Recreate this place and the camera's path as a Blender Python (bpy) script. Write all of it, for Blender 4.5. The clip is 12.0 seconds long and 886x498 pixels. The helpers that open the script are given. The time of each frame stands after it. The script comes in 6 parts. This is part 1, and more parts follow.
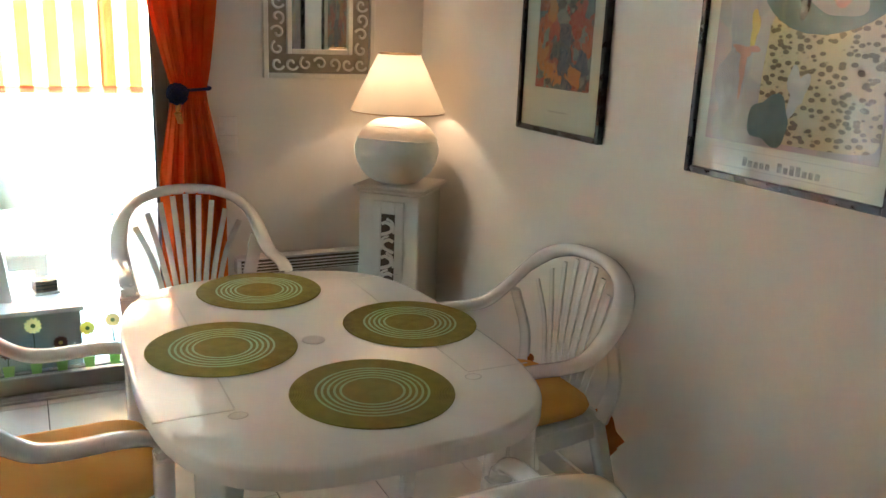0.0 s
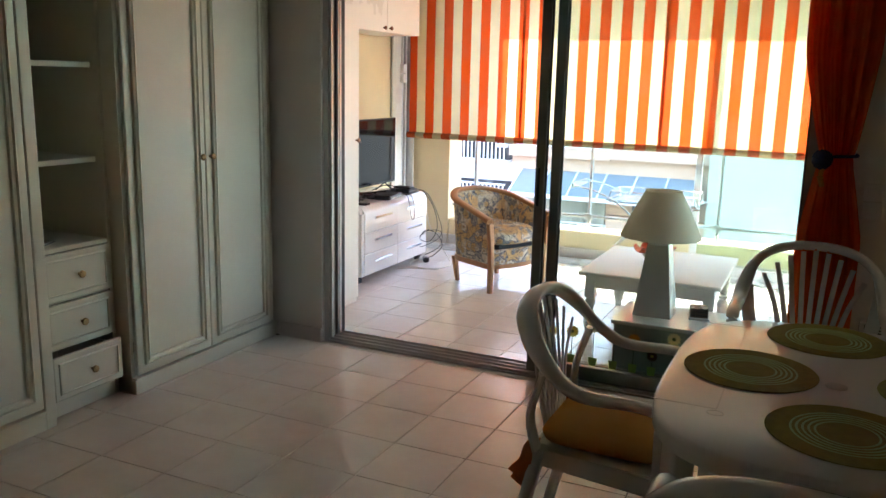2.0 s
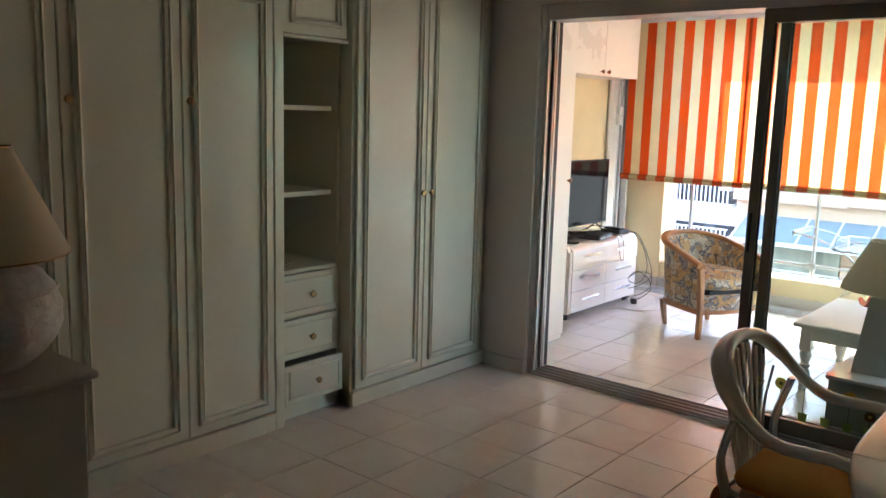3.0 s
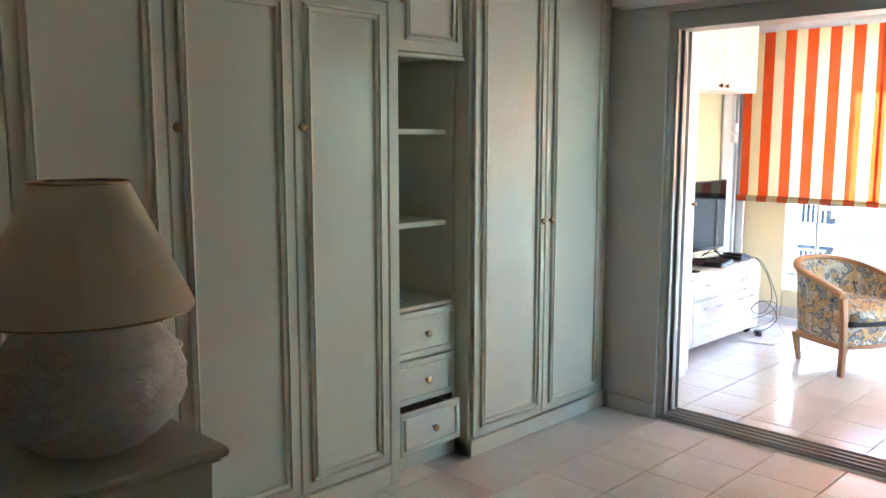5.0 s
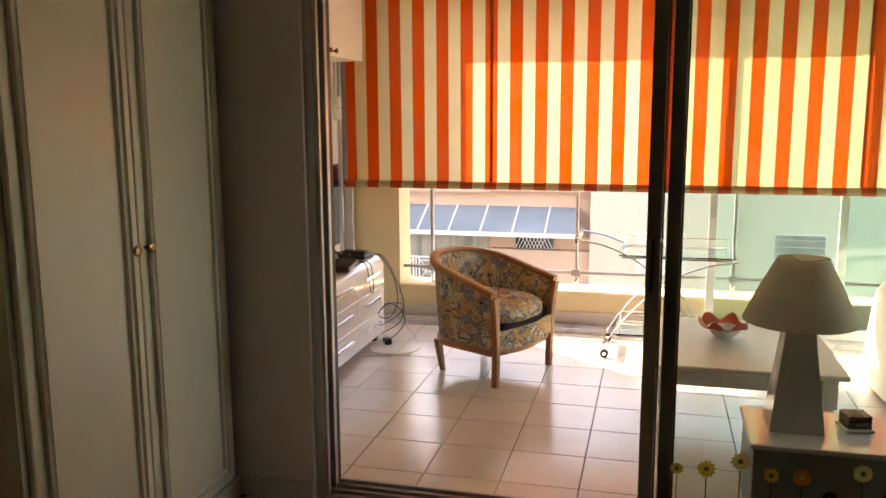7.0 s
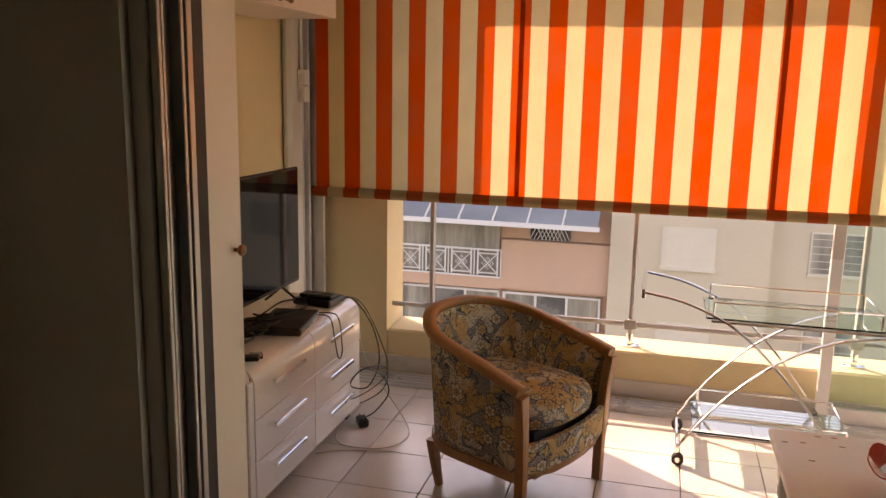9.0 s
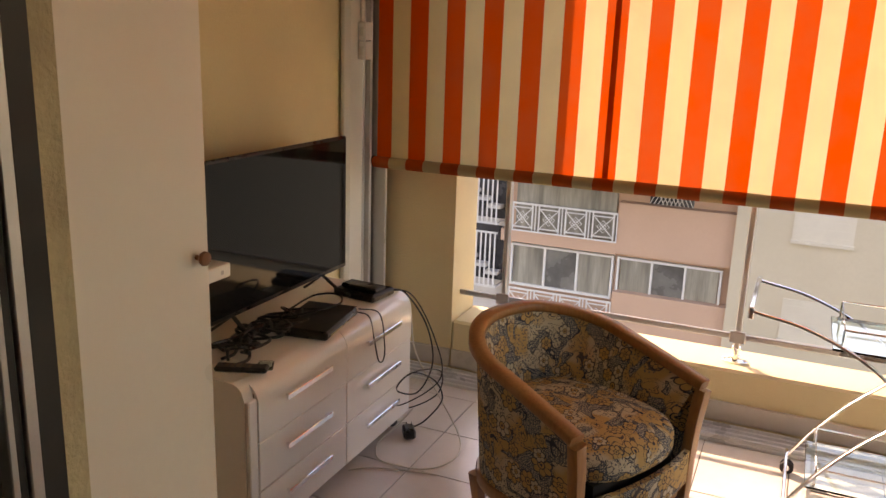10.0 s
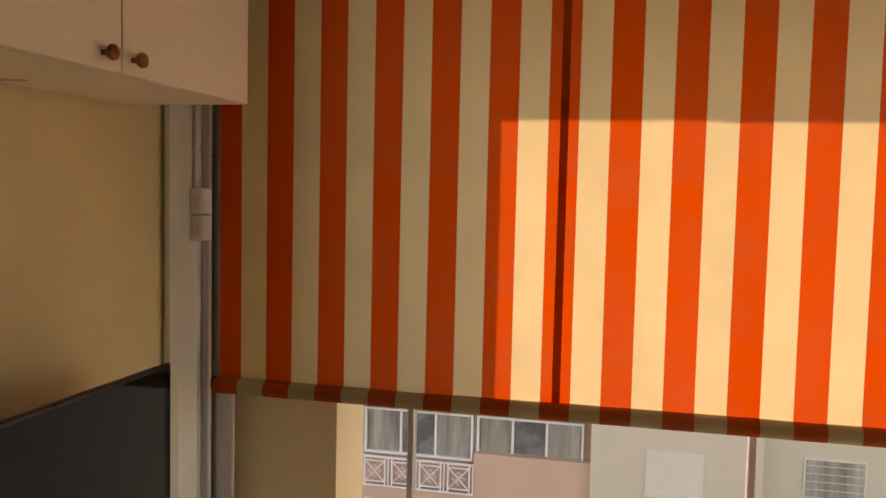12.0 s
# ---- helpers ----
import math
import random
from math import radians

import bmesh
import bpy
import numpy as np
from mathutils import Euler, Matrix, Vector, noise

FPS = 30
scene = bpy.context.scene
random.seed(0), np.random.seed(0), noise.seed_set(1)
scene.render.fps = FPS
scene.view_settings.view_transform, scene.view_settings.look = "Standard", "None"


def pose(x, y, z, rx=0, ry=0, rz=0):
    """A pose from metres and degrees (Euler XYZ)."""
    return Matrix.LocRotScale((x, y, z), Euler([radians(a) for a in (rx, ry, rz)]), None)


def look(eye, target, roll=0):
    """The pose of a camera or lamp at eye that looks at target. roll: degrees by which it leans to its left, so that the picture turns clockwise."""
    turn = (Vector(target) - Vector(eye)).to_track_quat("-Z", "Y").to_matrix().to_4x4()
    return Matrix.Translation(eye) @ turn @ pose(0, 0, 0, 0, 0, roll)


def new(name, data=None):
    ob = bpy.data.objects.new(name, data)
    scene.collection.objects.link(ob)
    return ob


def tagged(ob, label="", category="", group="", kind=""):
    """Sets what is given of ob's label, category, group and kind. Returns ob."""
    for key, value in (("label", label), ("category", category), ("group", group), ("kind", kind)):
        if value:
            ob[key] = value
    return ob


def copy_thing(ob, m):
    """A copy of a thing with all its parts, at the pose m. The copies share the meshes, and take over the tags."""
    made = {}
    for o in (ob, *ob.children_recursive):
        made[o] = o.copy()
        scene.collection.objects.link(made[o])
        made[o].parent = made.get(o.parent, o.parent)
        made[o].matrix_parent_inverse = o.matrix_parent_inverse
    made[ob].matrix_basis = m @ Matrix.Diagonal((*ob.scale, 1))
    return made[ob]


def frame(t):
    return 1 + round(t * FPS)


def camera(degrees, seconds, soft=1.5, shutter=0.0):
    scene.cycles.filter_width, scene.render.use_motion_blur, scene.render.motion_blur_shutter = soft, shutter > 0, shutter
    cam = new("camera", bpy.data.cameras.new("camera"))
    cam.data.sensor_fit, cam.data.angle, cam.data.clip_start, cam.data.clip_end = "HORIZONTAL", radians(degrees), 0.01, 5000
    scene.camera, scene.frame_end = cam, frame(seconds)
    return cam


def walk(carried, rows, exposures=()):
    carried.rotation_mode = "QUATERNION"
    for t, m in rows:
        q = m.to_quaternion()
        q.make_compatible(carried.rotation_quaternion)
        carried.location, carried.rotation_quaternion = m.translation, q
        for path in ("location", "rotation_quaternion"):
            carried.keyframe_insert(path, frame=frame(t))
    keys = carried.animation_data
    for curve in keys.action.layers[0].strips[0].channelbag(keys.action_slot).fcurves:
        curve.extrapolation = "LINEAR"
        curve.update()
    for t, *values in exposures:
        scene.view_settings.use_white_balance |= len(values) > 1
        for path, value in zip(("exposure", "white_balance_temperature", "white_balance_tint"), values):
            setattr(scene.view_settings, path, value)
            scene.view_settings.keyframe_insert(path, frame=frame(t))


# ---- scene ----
cam = camera(56.2, 12.0)
PATH = [
    (0, (1.71, -2.474, 1.545), (2.59, -0.751, 1.037), 2.4),
    (0.5, (1.87, -2.566, 1.55), (2.256, -0.671, 1.041), 3.2),
    (1, (1.976, -2.739, 1.533), (1.979, -0.802, 1.037), 2.5),
    (1.5, (2.105, -2.907, 1.557), (1.729, -0.998, 1.095), 1.9),
    (2, (2.278, -2.995, 1.57), (1.46, -1.216, 1.166), 1.4),
    (2.5, (2.351, -3.079, 1.582), (1.273, -1.432, 1.23), 1.2),
    (3, (2.405, -3.115, 1.59), (1.145, -1.597, 1.264), 1.6),
    (3.5, (2.439, -3.123, 1.584), (1.0, -1.763, 1.299), 0.6),
    (3.7, (2.443, -3.104, 1.575), (0.96, -1.789, 1.305), 0.2),
    (5.3, (1.825, -2.926, 1.567), (0.504, -1.449, 1.298), -0.1),
    (5.5, (1.728, -2.861, 1.564), (0.492, -1.311, 1.3), -0.5),
    (6, (1.417, -2.602, 1.583), (0.424, -0.887, 1.315), -0.6),
    (6.5, (1.122, -2.296, 1.584), (0.417, -0.446, 1.301), -0.6),
    (7, (0.935, -1.906, 1.575), (0.448, 0.006, 1.247), -0.3),
    (7.2, (0.878, -1.718, 1.582), (0.412, 0.196, 1.239), 0.0),
    (8.8, (0.554, -0.353, 1.611), (0.077, 1.556, 1.252), 0.8),
    (9, (0.532, -0.19, 1.602), (0.024, 1.707, 1.221), 1.1),
    (9.5, (0.517, 0.157, 1.625), (-0.049, 2.023, 1.18), 1.3),
    (10, (0.569, 0.473, 1.636), (-0.2, 2.251, 1.137), 2.0),
    (10.5, (0.522, 0.698, 1.623), (-0.347, 2.41, 1.063), 2.0),
    (11, (0.325, 0.909, 1.657), (-0.424, 2.691, 1.143), 1.7),
    (11.5, (0.178, 1.117, 1.641), (-0.441, 2.992, 1.324), 1.4),
    (12, (0.01, 1.487, 1.682), (-0.433, 3.433, 1.55), 1.3),
]
EXPOSURES = [(0.0, 6.57, 5800, 21), (0.6, 5.37, 5400, 18), (1.0, 4.95, 5250, 16), (1.5, 4.34, 5700, 17), (2.5, 3.92, 6500, 20), (3.7, 4.44, 5850, 19), (5.5, 5.02, 5550, 15), (6.0, 4.22, 5750, 15), (6.5, 3.7, 7100, 23), (7.2, 3.05, 9600, 31), (9.0, 2.2, 10200, 38), (9.6, 2.15, 10200, 37), (10.2, 2.25, 9400, 30), (10.7, 2.2, 9400, 28), (11.5, 1.95, 10100, 33), (12.0, 1.92, 10200, 31)]
walk(cam, [(t, look(e, g, r)) for t, e, g, r in PATH], EXPOSURES)

# ---- world and sun ----
SUN_WAY = Vector((1.28, -1.0, -0.90)).normalized()
world = bpy.data.worlds.new("sky")
scene.world = world
world.use_nodes = True
wn = world.node_tree.nodes
sky = wn.new("ShaderNodeTexSky")
sky.sky_type = "NISHITA"
sky.sun_disc = False
sky.sun_elevation = math.asin(-SUN_WAY.z)
sky.sun_rotation = math.atan2(-SUN_WAY.x, -SUN_WAY.y)
world.node_tree.links.new(sky.outputs[0], wn["Background"].inputs[0])
wn["Background"].inputs[1].default_value = 0.15
sun_data = bpy.data.lights.new("sun", "SUN")
sun_data.energy = 2.5
sun_data.angle = radians(0.5)
sun_data.color = (1.0, 0.93, 0.82)
sun = new("sun", sun_data)
sun.matrix_world = look((-20, 24, 18), Vector((-20, 24, 18)) + SUN_WAY)


# ---- mesh helpers ----
def part(name, bm, material, parent=None, label=""):
    me = bpy.data.meshes.new(name)
    bm.normal_update()
    bm.to_mesh(me)
    bm.free()
    me.materials.append(material)
    ob = new(name, me)
    if parent is not None:
        ob.parent = parent
    if label:
        ob["label"] = label
    return ob


def smooth(ob, angle=35):
    bm = bmesh.new()
    bm.from_mesh(ob.data)
    for f in bm.faces:
        f.smooth = True
    for e in bm.edges:
        if len(e.link_faces) == 2 and e.calc_face_angle(0) > radians(angle):
            e.smooth = False
    bm.to_mesh(ob.data)
    bm.free()
    return ob


def thing(name, label, category, m=None, group=""):
    ob = new(name)
    ob.empty_display_size = 0.1
    if m is not None:
        ob.matrix_world = m
    return tagged(ob, label, category, group)


def structure(ob, label):
    return tagged(ob, label, kind="structure")


def box(bm, x0, x1, y0, y1, z0, z1, bevel=0.0, seg=1):
    vs = [bm.verts.new((x, y, z)) for x in (x0, x1) for y in (y0, y1) for z in (z0, z1)]
    fs = [bm.faces.new([vs[i] for i in q]) for q in ((0, 1, 3, 2), (4, 6, 7, 5), (0, 4, 5, 1), (2, 3, 7, 6), (0, 2, 6, 4), (1, 5, 7, 3))]
    if bevel > 0:
        es = list({e for f in fs for e in f.edges})
        bmesh.ops.bevel(bm, geom=es, offset=bevel, segments=seg, affect="EDGES", profile=0.5)
    return bm


def boxes(*rows, bevel=0.0):
    bm = bmesh.new()
    for r in rows:
        box(bm, *r, bevel=bevel)
    return bm


def ring_skin(bm, rings, closed_ring=True, caps=True, loop=False):
    """Skin a list of rings of points."""
    rows = [[bm.verts.new(p) for p in r] for r in rings]
    n = len(rows[0])
    pairs = list(zip(rows, rows[1:])) + ([(rows[-1], rows[0])] if loop else [])
    for a, b in pairs:
        for i in range(n if closed_ring else n - 1):
            j = (i + 1) % n
            bm.faces.new((a[i], a[j], b[j], b[i]))
    if caps and closed_ring and not loop:
        bm.faces.new(rows[0][::-1])
        bm.faces.new(rows[-1])
    return rows


def lathe(bm, profile, n=24, centre=(0, 0)):
    rings = [[(centre[0] + r * math.cos(2 * math.pi * i / n), centre[1] + r * math.sin(2 * math.pi * i / n), z) for i in range(n)] for r, z in profile]
    ring_skin(bm, rings)
    return bm


def tube(bm, pts, ru, rv=None, n=8, up=(0, 0, 1), loop=False, caps=True, square=False):
    """Sweep an ellipse (or a rounded rectangle) along points; ru across, rv along up. ru and rv may be lists."""
    pts = [Vector(p) for p in pts]
    rv = ru if rv is None else rv
    rings = []
    for k, p in enumerate(pts):
        a = pts[k - 1] if (k > 0 or loop) else p
        b = pts[(k + 1) % len(pts)] if (k < len(pts) - 1 or loop) else p
        d = (b - a).normalized()
        u = d.cross(Vector(up))
        if u.length < 1e-4:
            u = d.cross(Vector((1, 0, 0)))
        u.normalize()
        v = u.cross(d)
        wu = ru[k] if isinstance(ru, (list, tuple)) else ru
        wv = rv[k] if isinstance(rv, (list, tuple)) else rv
        ring = []
        for i in range(n):
            c, s = math.cos(2 * math.pi * (i + 0.5) / n), math.sin(2 * math.pi * (i + 0.5) / n)
            if square:
                e = 0.35
                c, s = math.copysign(abs(c) ** e, c), math.copysign(abs(s) ** e, s)
            ring.append(p + u * (wu * c) + v * (wv * s))
        rings.append(ring)
    ring_skin(bm, rings, caps=caps, loop=loop)
    return bm


def spline(pts, n=6, loop=False):
    """Catmull-Rom through the points."""
    P = [Vector(p) for p in pts]
    out = []
    m = len(P)
    for i in range(m if loop else m - 1):
        p0 = P[(i - 1) % m] if (loop or i > 0) else P[0] * 2 - P[1]
        p1, p2 = P[i], P[(i + 1) % m]
        p3 = P[(i + 2) % m] if (loop or i + 2 < m) else p2 * 2 - p1
        for k in range(n):
            t = k / n
            out.append(0.5 * ((2 * p1) + (p2 - p0) * t + (2 * p0 - 5 * p1 + 4 * p2 - p3) * t * t + (3 * p1 - p0 - 3 * p2 + p3) * t ** 3))
    if not loop:
        out.append(P[-1])
    return out


def sheet(bm, f, nu, nv, thick=0.0):
    """A grid of points f(u, v), u and v from 0 to 1; with thickness, both sides and the rim."""
    g = [[bm.verts.new(f(i / nu, j / nv)) for j in range(nv + 1)] for i in range(nu + 1)]
    fs = []
    for i in range(nu):
        for j in range(nv):
            fs.append(bm.faces.new((g[i][j], g[i + 1][j], g[i + 1][j + 1], g[i][j + 1])))
    if thick:
        bm.normal_update()
        bmesh.ops.solidify(bm, geom=fs, thickness=thick)
    return bm


# ---- materials ----
def nodes_of(name):
    m = bpy.data.materials.new(name)
    m.use_nodes = True
    t = m.node_tree
    return m, t, t.nodes["Principled BSDF"]


def link(t, a, b):
    t.links.new(a, b)


def noise_node(t, scale, detail=4.0, rough=0.55, coord="Object", stretch=None):
    c = t.nodes.new("ShaderNodeTexCoord")
    n = t.nodes.new("ShaderNodeTexNoise")
    n.inputs["Scale"].default_value = scale
    n.inputs["Detail"].default_value = detail
    n.inputs["Roughness"].default_value = rough
    if stretch:
        mp = t.nodes.new("ShaderNodeMapping")
        mp.inputs["Scale"].default_value = stretch
        link(t, c.outputs[coord], mp.inputs["Vector"])
        link(t, mp.outputs[0], n.inputs["Vector"])
    else:
        link(t, c.outputs[coord], n.inputs["Vector"])
    return n


def mixer(t, fac, a, b, blend="MIX"):
    m = t.nodes.new("ShaderNodeMix")
    m.data_type, m.blend_type = "RGBA", blend
    for sock, v in ((m.inputs[0], fac), (m.inputs[6], a), (m.inputs[7], b)):
        if isinstance(v, (int, float)):
            sock.default_value = v
        elif isinstance(v, tuple):
            sock.default_value = (*v, 1) if len(v) == 3 else v
        else:
            link(t, v, sock)
    return m.outputs[2]


def ramp(t, src, a, b, lo=0.35, hi=0.65):
    r = t.nodes.new("ShaderNodeMapRange")
    r.inputs[1].default_value, r.inputs[2].default_value = lo, hi
    r.inputs[3].default_value, r.inputs[4].default_value = a, b
    link(t, src, r.inputs[0])
    return r.outputs[0]


def maths(t, op, a, b=0.0):
    m = t.nodes.new("ShaderNodeMath")
    m.operation = op
    for sock, v in ((m.inputs[0], a), (m.inputs[1], b)):
        if isinstance(v, (int, float)):
            sock.default_value = v
        else:
            link(t, v, sock)
    return m.outputs[0]


def bump(t, bsdf, src, strength, dist=0.01):
    b = t.nodes.new("ShaderNodeBump")
    b.inputs["Strength"].default_value = strength
    b.inputs["Distance"].default_value = dist
    link(t, src, b.inputs["Height"])
    link(t, b.outputs[0], bsdf.inputs["Normal"])


def surface(name, col, rough=0.5, vary=0.12, scale=3.0, fine=60.0, relief=0.1, dist=0.003, metal=0.0, coat=0.0, rough_vary=0.1, stretch=None, spec=0.5):
    """A painted, plastered or moulded surface: stains at one scale, grain at another."""
    m, t, b = nodes_of(name)
    big = noise_node(t, scale, 5, stretch=stretch)
    small = noise_node(t, fine, 3, stretch=stretch)
    dark = tuple(c * (1 - vary) for c in col)
    lite = tuple(min(1, c * (1 + vary * 0.6)) for c in col)
    c1 = mixer(t, ramp(t, big.outputs[0], 0, 1), dark, lite)
    c2 = mixer(t, ramp(t, small.outputs[0], 0, 0.35), c1, tuple(c * (1 - vary * 0.8) for c in col))
    link(t, c2, b.inputs["Base Color"])
    link(t, ramp(t, big.outputs[0], max(0.02, rough - rough_vary), min(1, rough + rough_vary)), b.inputs["Roughness"])
    b.inputs["Metallic"].default_value = metal
    b.inputs["Coat Weight"].default_value = coat
    b.inputs["Coat Roughness"].default_value = 0.08
    b.inputs["Specular IOR Level"].default_value = spec
    if relief:
        bump(t, b, small.outputs[0], relief, dist)
    return m


WALL = surface("wall_paint", (0.74, 0.70, 0.63), 0.75, 0.05, 1.3, 90, 0.25, 0.002)
# wall paint darkened for the pier, which faces away from the window light
WALL_PIER = surface("shaded_wall_paint", (0.66, 0.62, 0.57), 0.75, 0.05, 1.3, 90, 0.25, 0.002)
CEIL = surface("ceiling_paint", (0.78, 0.76, 0.72), 0.8, 0.04, 1.0, 80, 0.15, 0.002)
VWALL = surface("veranda_render", (0.74, 0.62, 0.38), 0.8, 0.08, 1.5, 120, 0.5, 0.004)
ROUGH = surface("roughcast", (0.62, 0.52, 0.33), 0.9, 0.2, 6, 90, 0.8, 0.006)
LACQUER = surface("cupboard_lacquer", (0.65, 0.62, 0.49), 0.38, 0.06, 1.6, 40, 0.08, 0.002, coat=0.15)
# the lacquer's hue about a quarter darker, without its coat, for inner parts
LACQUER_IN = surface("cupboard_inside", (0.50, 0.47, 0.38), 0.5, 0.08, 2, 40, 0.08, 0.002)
WHITE_DOOR = surface("white_door_paint", (0.83, 0.77, 0.68), 0.35, 0.04, 1.5, 40, 0.06, 0.002)
ALU = surface("grey_aluminium", (0.46, 0.45, 0.44), 0.38, 0.1, 4, 200, 0.04, 0.001, metal=0.85)
ALU_DARK = surface("bronze_aluminium", (0.20, 0.185, 0.165), 0.4, 0.12, 4, 200, 0.04, 0.001, metal=0.5)
ALU_WHITE = surface("white_aluminium", (0.72, 0.73, 0.74), 0.35, 0.06, 4, 100, 0.03, 0.001, metal=0.2)
RUBBER = surface("black_rubber", (0.015, 0.015, 0.016), 0.6, 0.2, 5, 100, 0.1, 0.001)
PLASTIC_W = surface("white_resin", (0.80, 0.78, 0.73), 0.18, 0.04, 3, 120, 0.05, 0.001, coat=0.1, rough_vary=0.03)
GROUT = surface("grout", (0.13, 0.11, 0.09), 0.9, 0.2, 5, 90, 0.3, 0.002)
CONCRETE = surface("concrete", (0.45, 0.42, 0.37), 0.9, 0.15, 2, 40, 0.3, 0.004)
SKIRT = surface("skirting_tile", (0.60, 0.55, 0.50), 0.35, 0.06, 3, 60, 0.05, 0.001)
BRASS = surface("aged_brass", (0.34, 0.23, 0.11), 0.34, 0.2, 30, 200, 0.05, 0.0005, metal=1.0)
CHROME = surface("chrome", (0.82, 0.83, 0.85), 0.08, 0.04, 10, 100, 0.0, metal=1.0, rough_vary=0.04)
KNOB_WOOD = surface("dark_knob_wood", (0.22, 0.085, 0.03), 0.35, 0.25, 30, 120, 0.1, 0.001)


def tile_material():
    m, t, b = nodes_of("floor_tile_ceramic")
    info = t.nodes.new("ShaderNodeObjectInfo")
    cloud = noise_node(t, 4.5, 6, 0.6)
    off = t.nodes.new("ShaderNodeVectorMath")
    off.operation = "ADD"
    cmb = t.nodes.new("ShaderNodeCombineXYZ")
    for i in range(3):
        link(t, maths(t, "MULTIPLY", info.outputs["Random"], 37.0 + 11 * i), cmb.inputs[i])
    c = t.nodes.new("ShaderNodeTexCoord")
    link(t, c.outputs["Object"], off.inputs[0])
    link(t, cmb.outputs[0], off.inputs[1])
    link(t, off.outputs[0], cloud.inputs["Vector"])
    vein = noise_node(t, 12, 6, 0.7)
    link(t, off.outputs[0], vein.inputs["Vector"])
    c1 = mixer(t, ramp(t, cloud.outputs[0], 0, 1, 0.3, 0.7), (0.66, 0.60, 0.53), (0.74, 0.69, 0.62))
    c2 = mixer(t, ramp(t, vein.outputs[0], 0.0, 0.30, 0.50, 0.75), c1, (0.66, 0.56, 0.48))
    c3 = mixer(t, ramp(t, info.outputs["Random"], 0.0, 0.15, 0, 1), c2, (0.62, 0.57, 0.51))
    link(t, c3, b.inputs["Base Color"])
    link(t, ramp(t, vein.outputs[0], 0.19, 0.25), b.inputs["Roughness"])
    b.inputs["Specular IOR Level"].default_value = 0.55
    bump(t, b, cloud.outputs[0], 0.015, 0.003)
    return m


TILE = tile_material()


def glass_material(name, tint=(1, 1, 1), rough=0.0):
    m, t, b = nodes_of(name)
    b.inputs["Base Color"].default_value = (*tint, 1)
    b.inputs["Transmission Weight"].default_value = 1.0
    b.inputs["Roughness"].default_value = rough
    b.inputs["IOR"].default_value = 1.45
    return m


def pane_material(name, tint, gloss=0.9):
    """Thin window glass: see-through, with a mirror's gloss by Fresnel."""
    m, t, b = nodes_of(name)
    out = t.nodes["Material Output"]
    tr = t.nodes.new("ShaderNodeBsdfTransparent")
    tr.inputs[0].default_value = (*tint, 1)
    gl = t.nodes.new("ShaderNodeBsdfGlossy")
    gl.inputs["Roughness"].default_value = 0.01
    gl.inputs[0].default_value = (gloss, gloss, gloss, 1)
    lw = t.nodes.new("ShaderNodeLayerWeight")
    lw.inputs[0].default_value = 0.5
    fac = maths(t, "ADD", maths(t, "MULTIPLY", maths(t, "POWER", lw.outputs["Facing"], 4.0), 0.5), 0.022)
    mx = t.nodes.new("ShaderNodeMixShader")
    link(t, fac, mx.inputs[0])
    link(t, tr.outputs[0], mx.inputs[1])
    link(t, gl.outputs[0], mx.inputs[2])
    link(t, mx.outputs[0], out.inputs[0])
    return m


PANE = pane_material("door_glass", (0.93, 0.97, 0.95))
PANE_GREEN = pane_material("green_glass", (0.88, 0.97, 0.95))
PANE_EDGE = glass_material("shelf_glass", (0.80, 0.95, 0.92))


def cloth_material(name, cols, width=None, start=0.0, through_light=0.45, weave=900):
    """Woven cloth that lets light through, in even upright stripes where a width is given."""
    m, t, b = nodes_of(name)
    out = t.nodes["Material Output"]
    big = noise_node(t, 5, 4)
    if width:
        c = t.nodes.new("ShaderNodeTexCoord")
        sp = t.nodes.new("ShaderNodeSeparateXYZ")
        link(t, c.outputs["Object"], sp.inputs[0])
        k = maths(t, "FRACT", maths(t, "DIVIDE", maths(t, "SUBTRACT", sp.outputs[0], start), 2 * width))
        col = mixer(t, maths(t, "LESS_THAN", k, 0.5), cols[1], cols[0])
    else:
        col = mixer(t, ramp(t, big.outputs[0], 0, 1), cols[0], cols[1])
    col = mixer(t, ramp(t, big.outputs[0], 0.0, 0.12), col, (0.35, 0.25, 0.15))
    fine = noise_node(t, weave, 1)
    b.inputs["Roughness"].default_value = 0.85
    b.inputs["Specular IOR Level"].default_value = 0.1
    link(t, col, b.inputs["Base Color"])
    bump(t, b, fine.outputs[0], 0.25, 0.001)
    tl = t.nodes.new("ShaderNodeBsdfTranslucent")
    link(t, col, tl.inputs[0])
    mx = t.nodes.new("ShaderNodeMixShader")
    mx.inputs[0].default_value = through_light
    link(t, b.outputs[0], mx.inputs[1])
    link(t, tl.outputs[0], mx.inputs[2])
    link(t, mx.outputs[0], out.inputs[0])
    return m


BLIND = cloth_material("striped_awning_cloth", [(0.80, 0.088, 0.008), (0.90, 0.76, 0.44)], 0.08825, -1.122, 0.30)
# same stripes for the hem bar, its unlit room side darkened in the colour
BLIND_BAR = cloth_material("shaded_hem_cloth", [(0.38, 0.055, 0.010), (0.42, 0.34, 0.20)], 0.08825, -1.122, 0.0)
BLIND_PLAIN = cloth_material("awning_seam_cloth", [(0.42, 0.05, 0.006), (0.50, 0.07, 0.008)], None, 0, 0.25)
CURTAIN = cloth_material("orange_curtain_cloth", [(0.82, 0.14, 0.015), (0.88, 0.18, 0.02)], None, 0, 0.5)
SHADE = cloth_material("cream_shade_cloth", [(0.76, 0.66, 0.50), (0.80, 0.71, 0.55)], None, 0, 0.24, 400)

